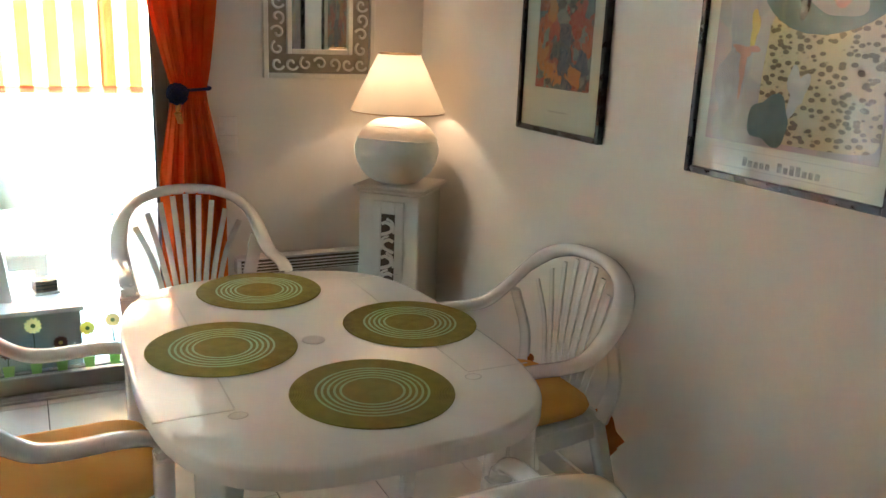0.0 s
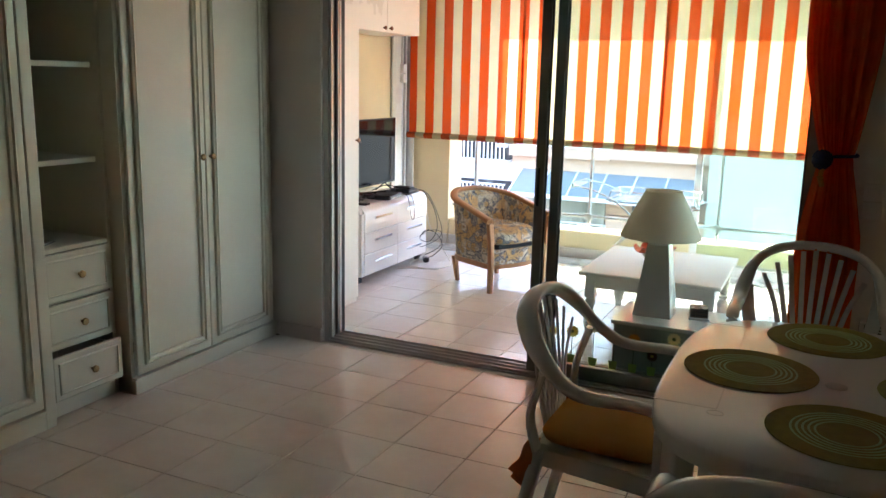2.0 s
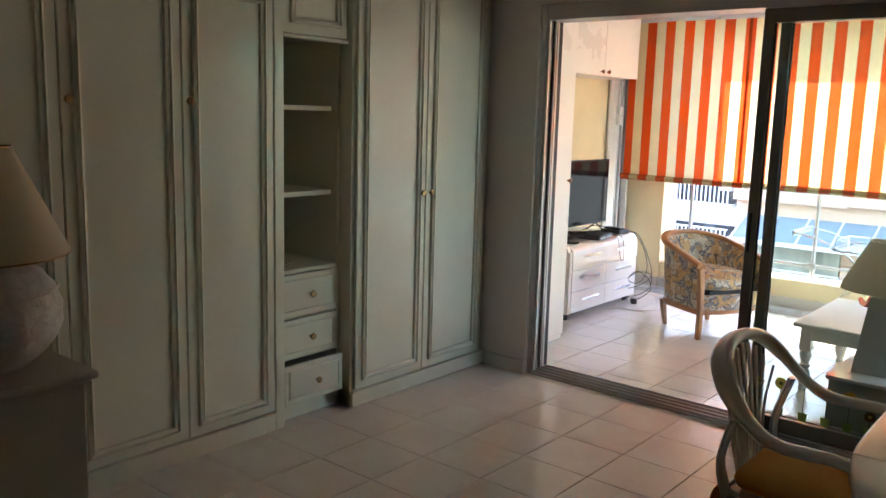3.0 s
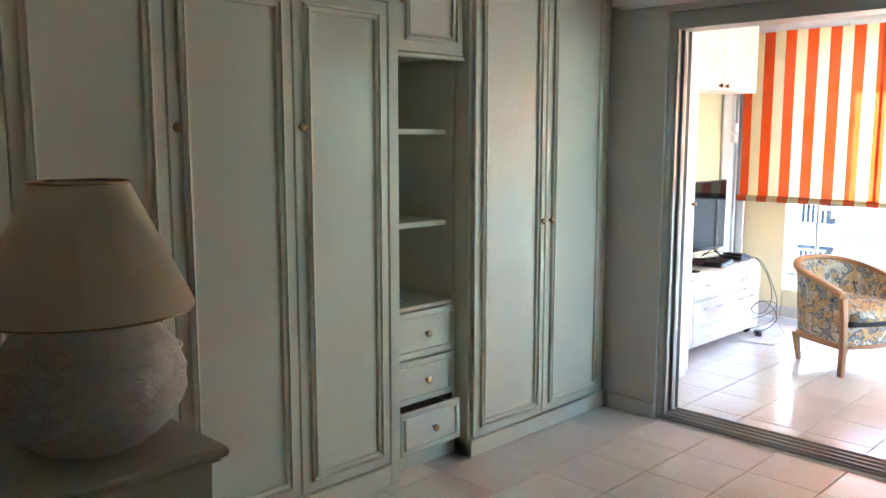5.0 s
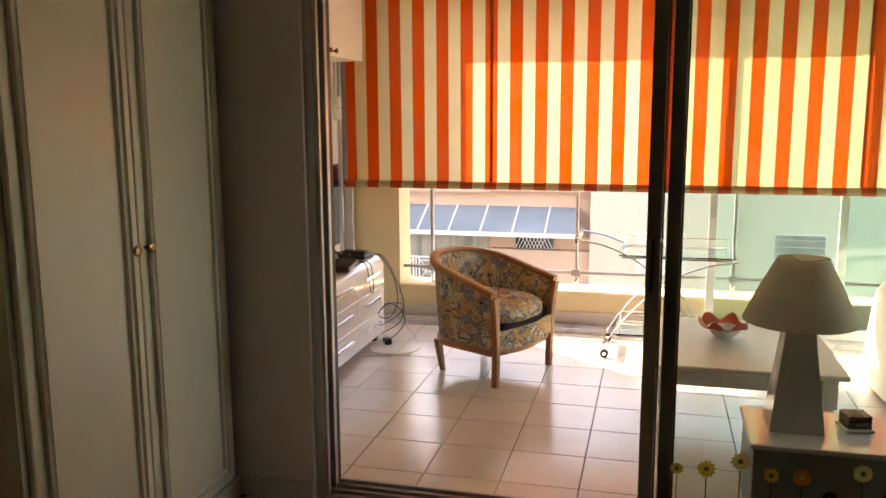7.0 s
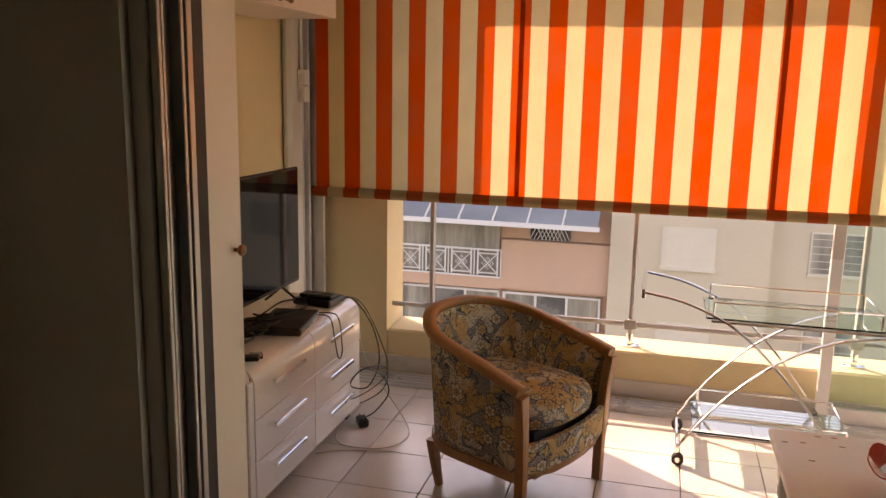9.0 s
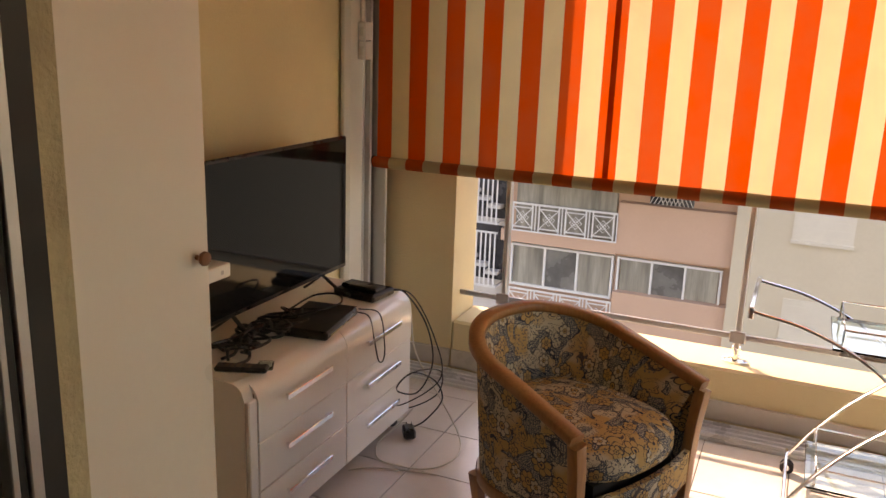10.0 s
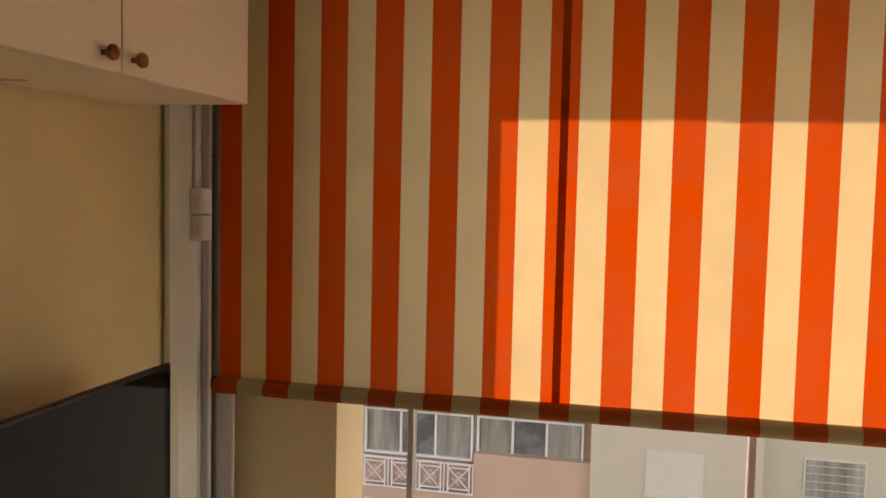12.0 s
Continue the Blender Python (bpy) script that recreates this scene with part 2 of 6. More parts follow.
# ---- the shell ----
CEIL_Z, DOOR_Z = 2.52, 2.22
X_E, X_W, Y_N, Y_S = 3.355, -1.40, 1.04, -5.2
Y_OUT, VX_E, V_W = 1.34, 4.6, -1.42
structure(part("floor", boxes((X_W - .2, VX_E + .2, Y_S - .2, 4.06, -0.2, -0.009)), GROUT), "pale beige ceramic tile floor with grey-brown grout")
structure(part("wall_east", boxes((X_E, X_E + .15, Y_S, Y_N - .001, 0, CEIL_Z)), WALL), "plain off-white plastered wall with two framed posters")
structure(part("wall_west", boxes((X_W - .15, X_W, Y_S, Y_N - .001, 0, CEIL_Z)), WALL), "plain off-white wall behind the built-in wardrobe")
structure(part("wall_south", boxes((X_W - .15, X_E + .15, Y_S - .15, Y_S, 0, CEIL_Z)), WALL), "plain off-white wall at the back of the room")
structure(part("ceiling", boxes((X_W - .15, X_E + .15, Y_S - .15, Y_OUT, CEIL_Z, CEIL_Z + .2)), CEIL), "plain white ceiling of the living room")
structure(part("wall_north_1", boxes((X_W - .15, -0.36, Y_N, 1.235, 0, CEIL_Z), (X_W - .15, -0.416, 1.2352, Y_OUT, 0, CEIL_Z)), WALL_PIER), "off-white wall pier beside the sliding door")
structure(part("wall_north_2", boxes((2.34, VX_E, Y_N, Y_OUT, 0, CEIL_Z)), WALL), "off-white wall behind the lamp and the mirror")
structure(part("wall_north_3", boxes((-0.36, 2.34, Y_N, Y_OUT, DOOR_Z, CEIL_Z)), WALL), "plain wall above the sliding door")
structure(part("wall_jamb", boxes((-0.4158, -0.408, 1.2356, Y_OUT + .004, 0, DOOR_Z - .002)), ROUGH), "rough sand-coloured render on the outer door jamb")
structure(part("wall_veranda_west", boxes((V_W - .15, V_W, Y_OUT, 4.36, 0, CEIL_Z)), VWALL), "warm yellow rendered veranda wall behind the television")
# unseen end wall, left open so that sky light enters from the east
structure(part("wall_veranda_east", boxes((VX_E, VX_E + .15, Y_N, 1.62, 0, CEIL_Z), (VX_E, VX_E + .15, 1.621, 4.36, -0.2, 0.268), (VX_E, VX_E + .15, 1.621, 4.36, 2.40, CEIL_Z)), VWALL), "warm yellow rendered end wall of the veranda round an added window opening")
structure(part("ceiling_veranda", boxes((V_W - .15, VX_E + .15, Y_OUT + .001, 4.62, CEIL_Z + .002, CEIL_Z + .2)), CEIL), "white veranda ceiling and slab edge")
structure(part("wall_parapet", boxes((-0.929, VX_E + .15, 4.075, 4.36, -0.2, 0.268), bevel=0.012), VWALL), "low yellow rendered parapet under the railing")
structure(part("wall_window_pier", boxes((V_W + .001, -0.93, 4.075, 4.36, -0.2, CEIL_Z)), VWALL), "warm yellow rendered pier beside the veranda window")
structure(part("baseboard", boxes((-0.655, -0.362, Y_N - .014, Y_N - .001, 0, 0.085), (2.42, X_E - .001, Y_N - .014, Y_N - .001, 0, 0.085), (X_E - .014, X_E - .001, Y_S, Y_N - .016, 0, 0.085), bevel=0.003), SKIRT), "pale tile skirting along the room walls")
structure(part("baseboard_veranda", boxes((-0.92, VX_E, 4.058, 4.074, 0.03, 0.12), (V_W + .002, -0.93, 4.058, 4.074, 0.03, 0.12), bevel=0.003), SKIRT), "grey-beige tile skirting below the parapet")
structure(part("trim", boxes((-0.62, 3.2, 0.90, 1.038, 2.255, 2.43), bevel=0.006), WHITE_DOOR), "white pelmet box above the sliding door")
structure(part("wall_partition", boxes((-0.70, 0.50, -2.76, -2.60, 0, CEIL_Z - .002), bevel=0.006), WALL), "plain off-white partition wall end beside the cabinet")


def moulding(bm, x, y0, y1, z0, z1, profile, sign=1):
    """A mitred moulding round a panel that faces +x (sign 1): profile rows of (inset, proud)."""
    rings = []
    for i, p in profile:
        rings.append([bm.verts.new((x + sign * p, a, b)) for a, b in ((y0 + i, z0 + i), (y1 - i, z0 + i), (y1 - i, z1 - i), (y0 + i, z1 - i))])
    for a, b in zip(rings, rings[1:]):
        for k in range(4):
            bm.faces.new((a[k], a[(k + 1) % 4], b[(k + 1) % 4], b[k]))


PROFILE = [(0.0, 0.0), (0.001, 0.014), (0.010, 0.019), (0.013, 0.007), (0.021, 0.007), (0.023, 0.015), (0.032, 0.012), (0.035, 0.0)]


def knob(parent, x, y, z, material, r=0.018, name="knob"):
    bm = bmesh.new()
    lathe(bm, [(0.006, 0.0), (0.006, 0.012), (r * 0.8, 0.016), (r, 0.022), (r * 0.9, 0.029), (r * 0.4, 0.032)], 12)
    bmesh.ops.transform(bm, matrix=pose(x, y, z, 0, 90, 0), verts=bm.verts)
    return smooth(part(name, bm, material, parent))


def cupboard_door(parent, x, y0, y1, z0, z1, inset=0.048, name="door", prof=PROFILE, material=LACQUER):
    bm = bmesh.new()
    box(bm, x - 0.022, x, y0 + 0.0025, y1 - 0.0025, z0 + 0.0025, z1 - 0.0025, bevel=0.004)
    moulding(bm, x, y0 + inset, y1 - inset, z0 + inset, z1 - inset, prof)
    return part(name, bm, material, parent)


# ---- sliding door between room and veranda ----
door = thing("door_1", "grey aluminium sliding door, slid open beside its fixed pane", "sliding door", pose(0, 0, 0))
door["kind"] = "structure"
for x0, x1 in ((-0.36, -0.325), (2.30, 2.339)):
    part("jamb", boxes((x0, x1, 1.06, 1.232, 0.0, DOOR_Z - 0.001), bevel=0.003), ALU, door)
part("jamb_channel", boxes((-0.324, -0.308, 1.068, 1.080, 0.03, 2.13), (-0.324, -0.312, 1.086, 1.096, 0.03, 2.13), (-0.324, -0.302, 1.128, 1.140, 0.03, 2.13), (-0.324, -0.314, 1.166, 1.186, 0.03, 2.13), bevel=0.002), ALU, door)
part("jamb_seal", boxes((-0.324, -0.318, 1.0965, 1.104, 0.03, 2.13), (-0.324, -0.319, 1.142, 1.163, 0.03, 2.13), (-0.324, -0.317, 1.1865, 1.225, 0.03, 2.13)), RUBBER, door)
part("head", boxes((-0.324, 2.299, 1.06, 1.232, 2.13, DOOR_Z - 0.001), bevel=0.003), ALU, door)
part("sill_track", boxes((-0.324, 2.299, 1.06, 1.232, 0.0, 0.012), (-0.324, 2.299, 1.064, 1.074, 0.0125, 0.030), (-0.324, 2.299, 1.114, 1.124, 0.0125, 0.030), (-0.324, 2.299, 1.164, 1.174, 0.0125, 0.030), (-0.324, 2.299, 1.215, 1.228, 0.0125, 0.030), bevel=0.002), ALU, door)


def sash(x0, x1, y, name):
    s = part(name, boxes((x0, x0 + 0.051, y, y + 0.036, 0.032, 2.128), (x1 - 0.051, x1, y, y + 0.036, 0.032, 2.128), (x0 + 0.051, x1 - 0.051, y, y + 0.036, 0.032, 0.105), (x0 + 0.051, x1 - 0.051, y, y + 0.036, 2.06, 2.128), bevel=0.003), ALU_DARK, door)
    part("seal", boxes((x0 + 0.0515, x0 + 0.058, y + 0.010, y + 0.026, 0.106, 2.059), (x1 - 0.058, x1 - 0.0515, y + 0.010, y + 0.026, 0.106, 2.059)), RUBBER, s)
    g = part("pane", boxes((x0 + 0.059, x1 - 0.059, y + 0.015, y + 0.021, 0.107, 2.058)), PANE, s)
    g.visible_shadow = False
    return s


sash(0.917, 2.24, 1.078, "sash")
sash(0.985, 2.296, 1.126, "sash")
part("pull", boxes((0.930, 0.944, 1.070, 1.0775, 0.93, 1.13), bevel=0.003), RUBBER, door, "black recessed pull handle")

# ---- veranda window ----
win = thing("window_1", "white aluminium veranda window, half open, with green-tinted panes", "window", pose(0, 0, 0))
win["kind"] = "structure"
for x0, x1, y0, y1 in ((.051, .075, 3.965, 3.985), (.051, .145, 4.00, 4.015), (.051, .12, 4.03, 4.045)):
    part("channel", boxes((V_W + x0, V_W + x1, y0, y1, 0.03, CEIL_Z - .061), bevel=0.002), ALU, win)
    part("channel_lip", boxes((V_W + x1 + .0002, V_W + x1 + .004, y0 + .002, y1 - .002, 0.03, CEIL_Z - .061)), ALU_WHITE, win)
part("channel_seal", boxes((V_W + .051, V_W + .056, 3.986, 3.999, 0.03, CEIL_Z - .061), (V_W + .051, V_W + .056, 4.016, 4.029, 0.03, CEIL_Z - .061)), RUBBER, win)
part("window_frame", boxes((V_W + .002, V_W + .05, 3.955, 4.057, 0.0, CEIL_Z), (V_W + .051, VX_E - .01, 3.955, 4.057, CEIL_Z - .06, CEIL_Z - .002), bevel=0.003), ALU_WHITE, win)
part("sill_track", boxes((V_W + .051, VX_E - .01, 3.90, 4.057, 0.0, 0.014), *[(V_W + .051, VX_E - .01, y, y + .01, 0.0145, 0.034) for y in (3.905, 3.945, 3.985, 4.025)], bevel=0.002), ALU_WHITE, win)


def window_sash(x0, x1, y):
    s = part("sash", boxes((x0, x0 + .055, y, y + .03, .036, 2.45), (x1 - .055, x1, y, y + .03, .036, 2.45), (x0 + .055, x1 - .055, y, y + .03, .036, .11), (x0 + .055, x1 - .055, y, y + .03, 2.38, 2.45), bevel=0.003), ALU_WHITE, win)
    g = part("pane", boxes((x0 + .056, x1 - .056, y + .012, y + .018, .111, 2.379)), PANE_GREEN, s)
    g.visible_shadow = False


window_sash(1.31, 2.70, 3.99)
window_sash(2.14, 3.50, 4.022)
window_sash(3.20, 4.55, 3.955)

# unseen window, added to let more light onto the closet and cabinet
added_end_win = thing("window_2", "unseen white aluminium end window, added to light the veranda", "window", pose(VX_E + .05, 0, 0))
added_end_win["kind"] = "structure"
part("window_frame", boxes((0, .05, 1.622, 1.672, .269, 2.399), (0, .05, 4.30, 4.35, .269, 2.399), (0, .05, 1.673, 4.299, .269, .32), (0, .05, 1.673, 4.299, 2.35, 2.399), (0, .05, 2.96, 3.01, .321, 2.349), bevel=0.003), ALU_WHITE, added_end_win)
for y0, y1 in ((1.674, 2.958), (3.012, 4.298)):
    g = part("pane", boxes((.02, .026, y0, y1, .322, 2.348)), PANE_GREEN, added_end_win)
    g.visible_shadow = False

# ---- striped roller blind ----
B_Y, B_Z, B_X0, B_X1 = 3.93, 1.055, -1.285, 3.15
blind = thing("roller_blind", "orange and cream striped cloth roller blind, half lowered over the window", "blind", pose(0, 0, 0))


def blind_sheet(x0, x1, dy):
    def f(u, v):
        x, z = x0 + (x1 - x0) * u, B_Z + 0.012 + (2.44 - B_Z) * v
        wave = 0.004 * math.sin(x * 5.1 + z) + 0.002 * math.sin(x * 17 + 3 * z)
        near = math.exp(-((x + 0.115) / 0.05) ** 2) + math.exp(-((x - 0.86) / 0.07) ** 2)
        wave += near * 0.0028 * math.sin(z * 170 + x * 110 + 3.0 * math.sin(z * 13 + x * 9)) * (0.6 + 0.4 * math.sin(z * 23))
        return (x, B_Y + dy + wave * (1 - 0.3 * v), z)
    return f


bm = bmesh.new()
sheet(bm, blind_sheet(B_X0, B_X1, 0.0), 240, 210)
smooth(part("cloth", bm, BLIND, blind))
for x in (-0.205, 1.005, 2.22):
    bm = bmesh.new()
    sheet(bm, blind_sheet(x, x + 0.024, -0.004), 2, 70)
    smooth(part("seam", bm, BLIND_PLAIN, blind, "dark sewn seam of doubled cloth"))
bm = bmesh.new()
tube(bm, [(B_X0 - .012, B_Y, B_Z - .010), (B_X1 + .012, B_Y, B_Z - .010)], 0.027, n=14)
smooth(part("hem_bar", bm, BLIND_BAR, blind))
for x in (B_X0 - .018, B_X1 + .012):
    bm = bmesh.new()
    tube(bm, [(x, B_Y, B_Z - .004), (x + .008, B_Y, B_Z - .004)], 0.023, n=14)
    part("end_cap", bm, RUBBER, blind)
bm = bmesh.new()
tube(bm, [(B_X0 - .01, B_Y + .02, 2.46), (B_X1 + .01, B_Y + .02, 2.46)], 0.04, n=14)
smooth(part("roller", bm, ALU_WHITE, blind))

# ---- railing on the parapet ----
rail = thing("railing", "grey steel balcony railing with posts bolted to the parapet", "railing", pose(0, 0, 0.268))
STEEL = surface("grey_painted_steel", (0.48, 0.49, 0.50), 0.4, 0.1, 6, 80, 0.05, 0.001, metal=0.6)
for x in (-0.70, 0.40, 1.50, 2.60, 3.70):
    bm = bmesh.new()
    box(bm, x - .012, x + .012, 4.172, 4.212, 0.065, 0.80, bevel=0.003)
    p = part("post", bm, STEEL, rail)
    bm = bmesh.new()
    lathe(bm, [(0.020, 0.012), (0.020, 0.03), (0.013, 0.034), (0.013, 0.05), (0.019, 0.054), (0.019, 0.07)], 14, (x, 4.192))
    smooth(part("collar", bm, CHROME, p))
    bm = bmesh.new()
    lathe(bm, [(0.030, 0.0), (0.030, 0.008), (0.022, 0.012)], 16, (0, 0))
    bmesh.ops.scale(bm, vec=(1.9, 1.0, 1.0), verts=bm.verts)
    bmesh.ops.translate(bm, vec=(x, 4.185, 0), verts=bm.verts)
    smooth(part("base_plate", bm, CHROME, p))
    for d in (-.042, .042):
        bm = bmesh.new()
        lathe(bm, [(0.008, 0.008), (0.008, 0.015), (0.004, 0.017)], 6, (x + d, 4.185))
        part("bolt", bm, STEEL, p)
    part("bracket", boxes((x - .034, x + .034, 4.158, 4.171, 0.095, 0.150), bevel=0.003), STEEL, p)
part("lower_rail", boxes((-0.928, 4.55, 4.163, 4.178, 0.112, 0.138), bevel=0.003), STEEL, rail)
part("top_rail", boxes((-0.928, 4.55, 4.165, 4.22, 0.80, 0.835), bevel=0.006), STEEL, rail)

# ---- built-in wardrobe ----
WX = -0.73


def wardrobe(label, y0, y1, x, splits, plinth, door_top, knob_rows, upper):
    w = thing("wardrobe", label, "wardrobe", pose(x, y0, 0), "wardrobes along the wall")
    for a in (0, y1 - y0 - .02):
        part("side_panel", boxes((X_W + .002 - x, -0.023, a, a + .02, 0, CEIL_Z - .003)), LACQUER, w)
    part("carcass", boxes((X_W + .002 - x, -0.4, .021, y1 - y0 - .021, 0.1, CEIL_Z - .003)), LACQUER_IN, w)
    part("plinth", boxes((-0.3, 0.004, 0.0, y1 - y0, 0, plinth - .012), (-0.3, 0.012, 0.0, y1 - y0, plinth - .0115, plinth), bevel=0.003), LACQUER, w)
    for k, (a, b) in enumerate(zip(splits, splits[1:])):
        d = cupboard_door(w, 0, a - y0, b - y0, plinth + .004, door_top)
        if knob_rows[k]:
            knob(d, 0, knob_rows[k][0] - y0, knob_rows[k][1], BRASS)
        if upper:
            u = cupboard_door(w, 0, a - y0, b - y0, door_top + .014, CEIL_Z - .03, 0.05, "upper_door")
            if knob_rows[k]:
                knob(u, 0, knob_rows[k][0] - y0, door_top + .045, BRASS)
    if upper:
        part("rail", boxes((-0.03, 0.006, 0.0, y1 - y0, door_top + .001, door_top + .013)), LACQUER, w)
    part("cornice", boxes((-0.03, 0.012, 0.0, y1 - y0, CEIL_Z - .029, CEIL_Z - .003), bevel=0.004), LACQUER, w)
    return w


wardrobe("greenish-cream panelled wardrobe, closed, with a small brass knob", -2.59, -2.131, WX, [-2.575, -2.131], 0.093, 2.13, [(-2.55, 1.605)], True)
wardrobe("greenish-cream panelled wardrobe with three closed doors and brass knobs", -2.13, -0.605, WX, [-2.13, -1.615, -1.092, -0.605], 0.093, 2.13, [None, (-1.590, 1.600), (-1.066, 1.605)], True)
wardrobe("tall greenish-cream wardrobe with two closed doors beside the pier", -0.118, 1.036, -0.69, [-0.10, 0.445, 0.985], 0.086, 2.49, [(0.402, 1.135), (0.478, 1.135)], False)

# open shelves with drawers between the wardrobes
shelves = thing("shelf_unit", "cream open shelf unit with three drawers, the lowest pulled out", "shelf unit", pose(0, 0, 0))
part("pilaster", boxes((X_W + .002, WX + .002, -0.604, -0.546, 0, CEIL_Z - .003), bevel=0.004), LACQUER, shelves)
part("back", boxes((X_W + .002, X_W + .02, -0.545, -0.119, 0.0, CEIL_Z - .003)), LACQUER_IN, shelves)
part("side", boxes((X_W + .021, -0.80, -0.138, -0.119, 0.0, 1.93)), LACQUER, shelves)
for z in (1.145, 1.578):
    part("shelf", boxes((X_W + .021, -0.842, -0.5455, -0.1385, z, z + .026), bevel=0.004), LACQUER, shelves)
part("counter", boxes((X_W + .021, -0.800, -0.5455, -0.1385, 0.762, 0.784), bevel=0.004), LACQUER, shelves)
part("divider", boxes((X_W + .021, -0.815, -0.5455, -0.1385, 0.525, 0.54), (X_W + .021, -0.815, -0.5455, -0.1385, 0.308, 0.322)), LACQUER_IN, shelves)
part("plinth", boxes((X_W + .021, -0.80, -0.5455, -0.1385, 0, 0.09), bevel=0.003), LACQUER, shelves)
SMALL = [(0.0, 0.0), (0.002, 0.006), (0.008, 0.008), (0.011, 0.003), (0.014, 0.003)]
for z0, z1, x in ((0.538, 0.762, -0.785), (0.318, 0.53, -0.785), (0.098, 0.305, -0.738)):
    dr = cupboard_door(shelves, x, -0.542, -0.141, z0, z1, 0.028, "drawer", SMALL)
    knob(dr, x, -0.33, (z0 + z1) / 2, BRASS)
    part("drawer_box", boxes((x - .42, x - .0225, -0.528, -0.518, z0 + .02, z1 - .03), (x - .42, x - .0225, -0.165, -0.155, z0 + .02, z1 - .03), (x - .42, x - .0225, -0.5175, -0.1655, z0 + .02, z0 + .03)), LACQUER_IN, dr)
part("top_box", boxes((X_W + .021, -0.772, -0.5455, -0.119, 1.932, CEIL_Z - .003)), LACQUER_IN, shelves)
tdoor = cupboard_door(shelves, -0.745, -0.545, -0.12, 1.935, CEIL_Z - .03, 0.05, "upper_door")
knob(tdoor, -0.745, -0.52, 2.15, BRASS)
part("ledge", boxes((-0.771, -0.735, -0.5455, -0.119, 1.915, 1.933), bevel=0.005), LACQUER, shelves)

sbowl = thing("small_bowl", "small dark ceramic bowl on the open shelf", "bowl", pose(-1.06, -0.41, 1.1715))
bm = bmesh.new()
lathe(bm, [(0.03, 0.0), (0.034, 0.004), (0.062, 0.045), (0.066, 0.06), (0.060, 0.058), (0.03, 0.012)], 24)
smooth(part("bowl", bm, KNOB_WOOD, sbowl))
note = thing("notepad", "small dark notepad lying on the drawer top", "notepad", pose(-0.93, -0.40, 0.7845, 0, 0, 24))
part("cover", boxes((-0.035, 0.035, -0.06, 0.06, 0, 0.002)), RUBBER, note)
part("pages", boxes((-0.033, 0.033, -0.058, 0.058, 0.0021, 0.009)), LACQUER_IN, note)

# ---- dining corner ----
def mat_material():
    m, t, b = nodes_of("woven_mat")
    c = t.nodes.new("ShaderNodeTexCoord")
    ln = t.nodes.new("ShaderNodeVectorMath")
    ln.operation = "LENGTH"
    link(t, c.outputs["Object"], ln.inputs[0])
    r = ln.outputs["Value"]
    rings = maths(t, "LESS_THAN", maths(t, "FRACT", maths(t, "DIVIDE", maths(t, "SUBTRACT", r, 0.072), 0.0145)), 0.42)
    band = maths(t, "MULTIPLY", maths(t, "GREATER_THAN", r, 0.072), maths(t, "LESS_THAN", r, 0.137))
    n = noise_node(t, 30, 4)
    base = mixer(t, ramp(t, n.outputs[0], 0, 1), (0.21, 0.19, 0.018), (0.27, 0.25, 0.03))
    col = mixer(t, maths(t, "MULTIPLY", rings, band), base, (0.42, 0.62, 0.28))
    cord = maths(t, "SINE", maths(t, "MULTIPLY", r, 2 * math.pi / 0.0036))
    col = mixer(t, ramp(t, cord, 0.3, 0, -1, 0.2), col, (0.07, 0.07, 0.01))
    link(t, col, b.inputs["Base Color"])
    b.inputs["Roughness"].default_value = 0.8
    bump(t, b, cord, 0.5, 0.002)
    return m


MAT = mat_material()
CUSHION = cloth_material("mustard_cushion_cloth", [(0.62, 0.30, 0.06), (0.68, 0.35, 0.08)], None, 0, 0.05)
TIE = cloth_material("orange_tie_cloth", [(0.55, 0.16, 0.03), (0.60, 0.20, 0.04)], None, 0, 0.1)

TX, TY, TZ = 2.37, -0.43, 0.716


def rounded(hx, hy, n=72, e=3.4):
    out = []
    for i in range(n):
        a = 2 * math.pi * i / n
        c, s = math.cos(a), math.sin(a)
        out.append((hx * math.copysign(abs(c) ** (2 / e), c), hy * math.copysign(abs(s) ** (2 / e), s)))
    return out


table = thing("dining_table", "glossy white resin garden table with rounded corners", "table", pose(TX, TY, 0))
bm = bmesh.new()
rings = []
for inset, z in ((0.05, TZ - .012), (0.03, TZ - .055), (0.012, TZ - .055), (0.0, TZ - .048), (0.0, TZ - .012), (0.004, TZ - .004), (0.014, TZ), (0.2, TZ)):
    rings.append([(x, y, z) for x, y in rounded(0.476 - inset, 0.663 - inset)])
ring_skin(bm, rings)
smooth(part("tabletop", bm, PLASTIC_W, table), 50)
for sx in (-1, 1):
    for sy in (-1, 1):
        bm = bmesh.new()
        x, y = sx * 0.36, sy * 0.50
        pts = [(x, y, TZ - .013), (x + sx * .006, y + sy * .01, 0.5), (x + sx * .016, y + sy * .03, 0.25), (x + sx * .03, y + sy * .055, 0.0)]
        tube(bm, spline(pts, 4), [0.048 - 0.0016 * i for i in range(13)], [0.034 - 0.0008 * i for i in range(13)], n=12, up=(sx, sy * .6, 0), square=True)
        smooth(part("leg", bm, PLASTIC_W, table), 50)
# moulded grooves drawn as raised strips, crease shade put into a darker resin
GROOVE = surface("resin_groove", (0.50, 0.48, 0.44), 0.4, 0.08, 5, 90, 0.05, 0.001)
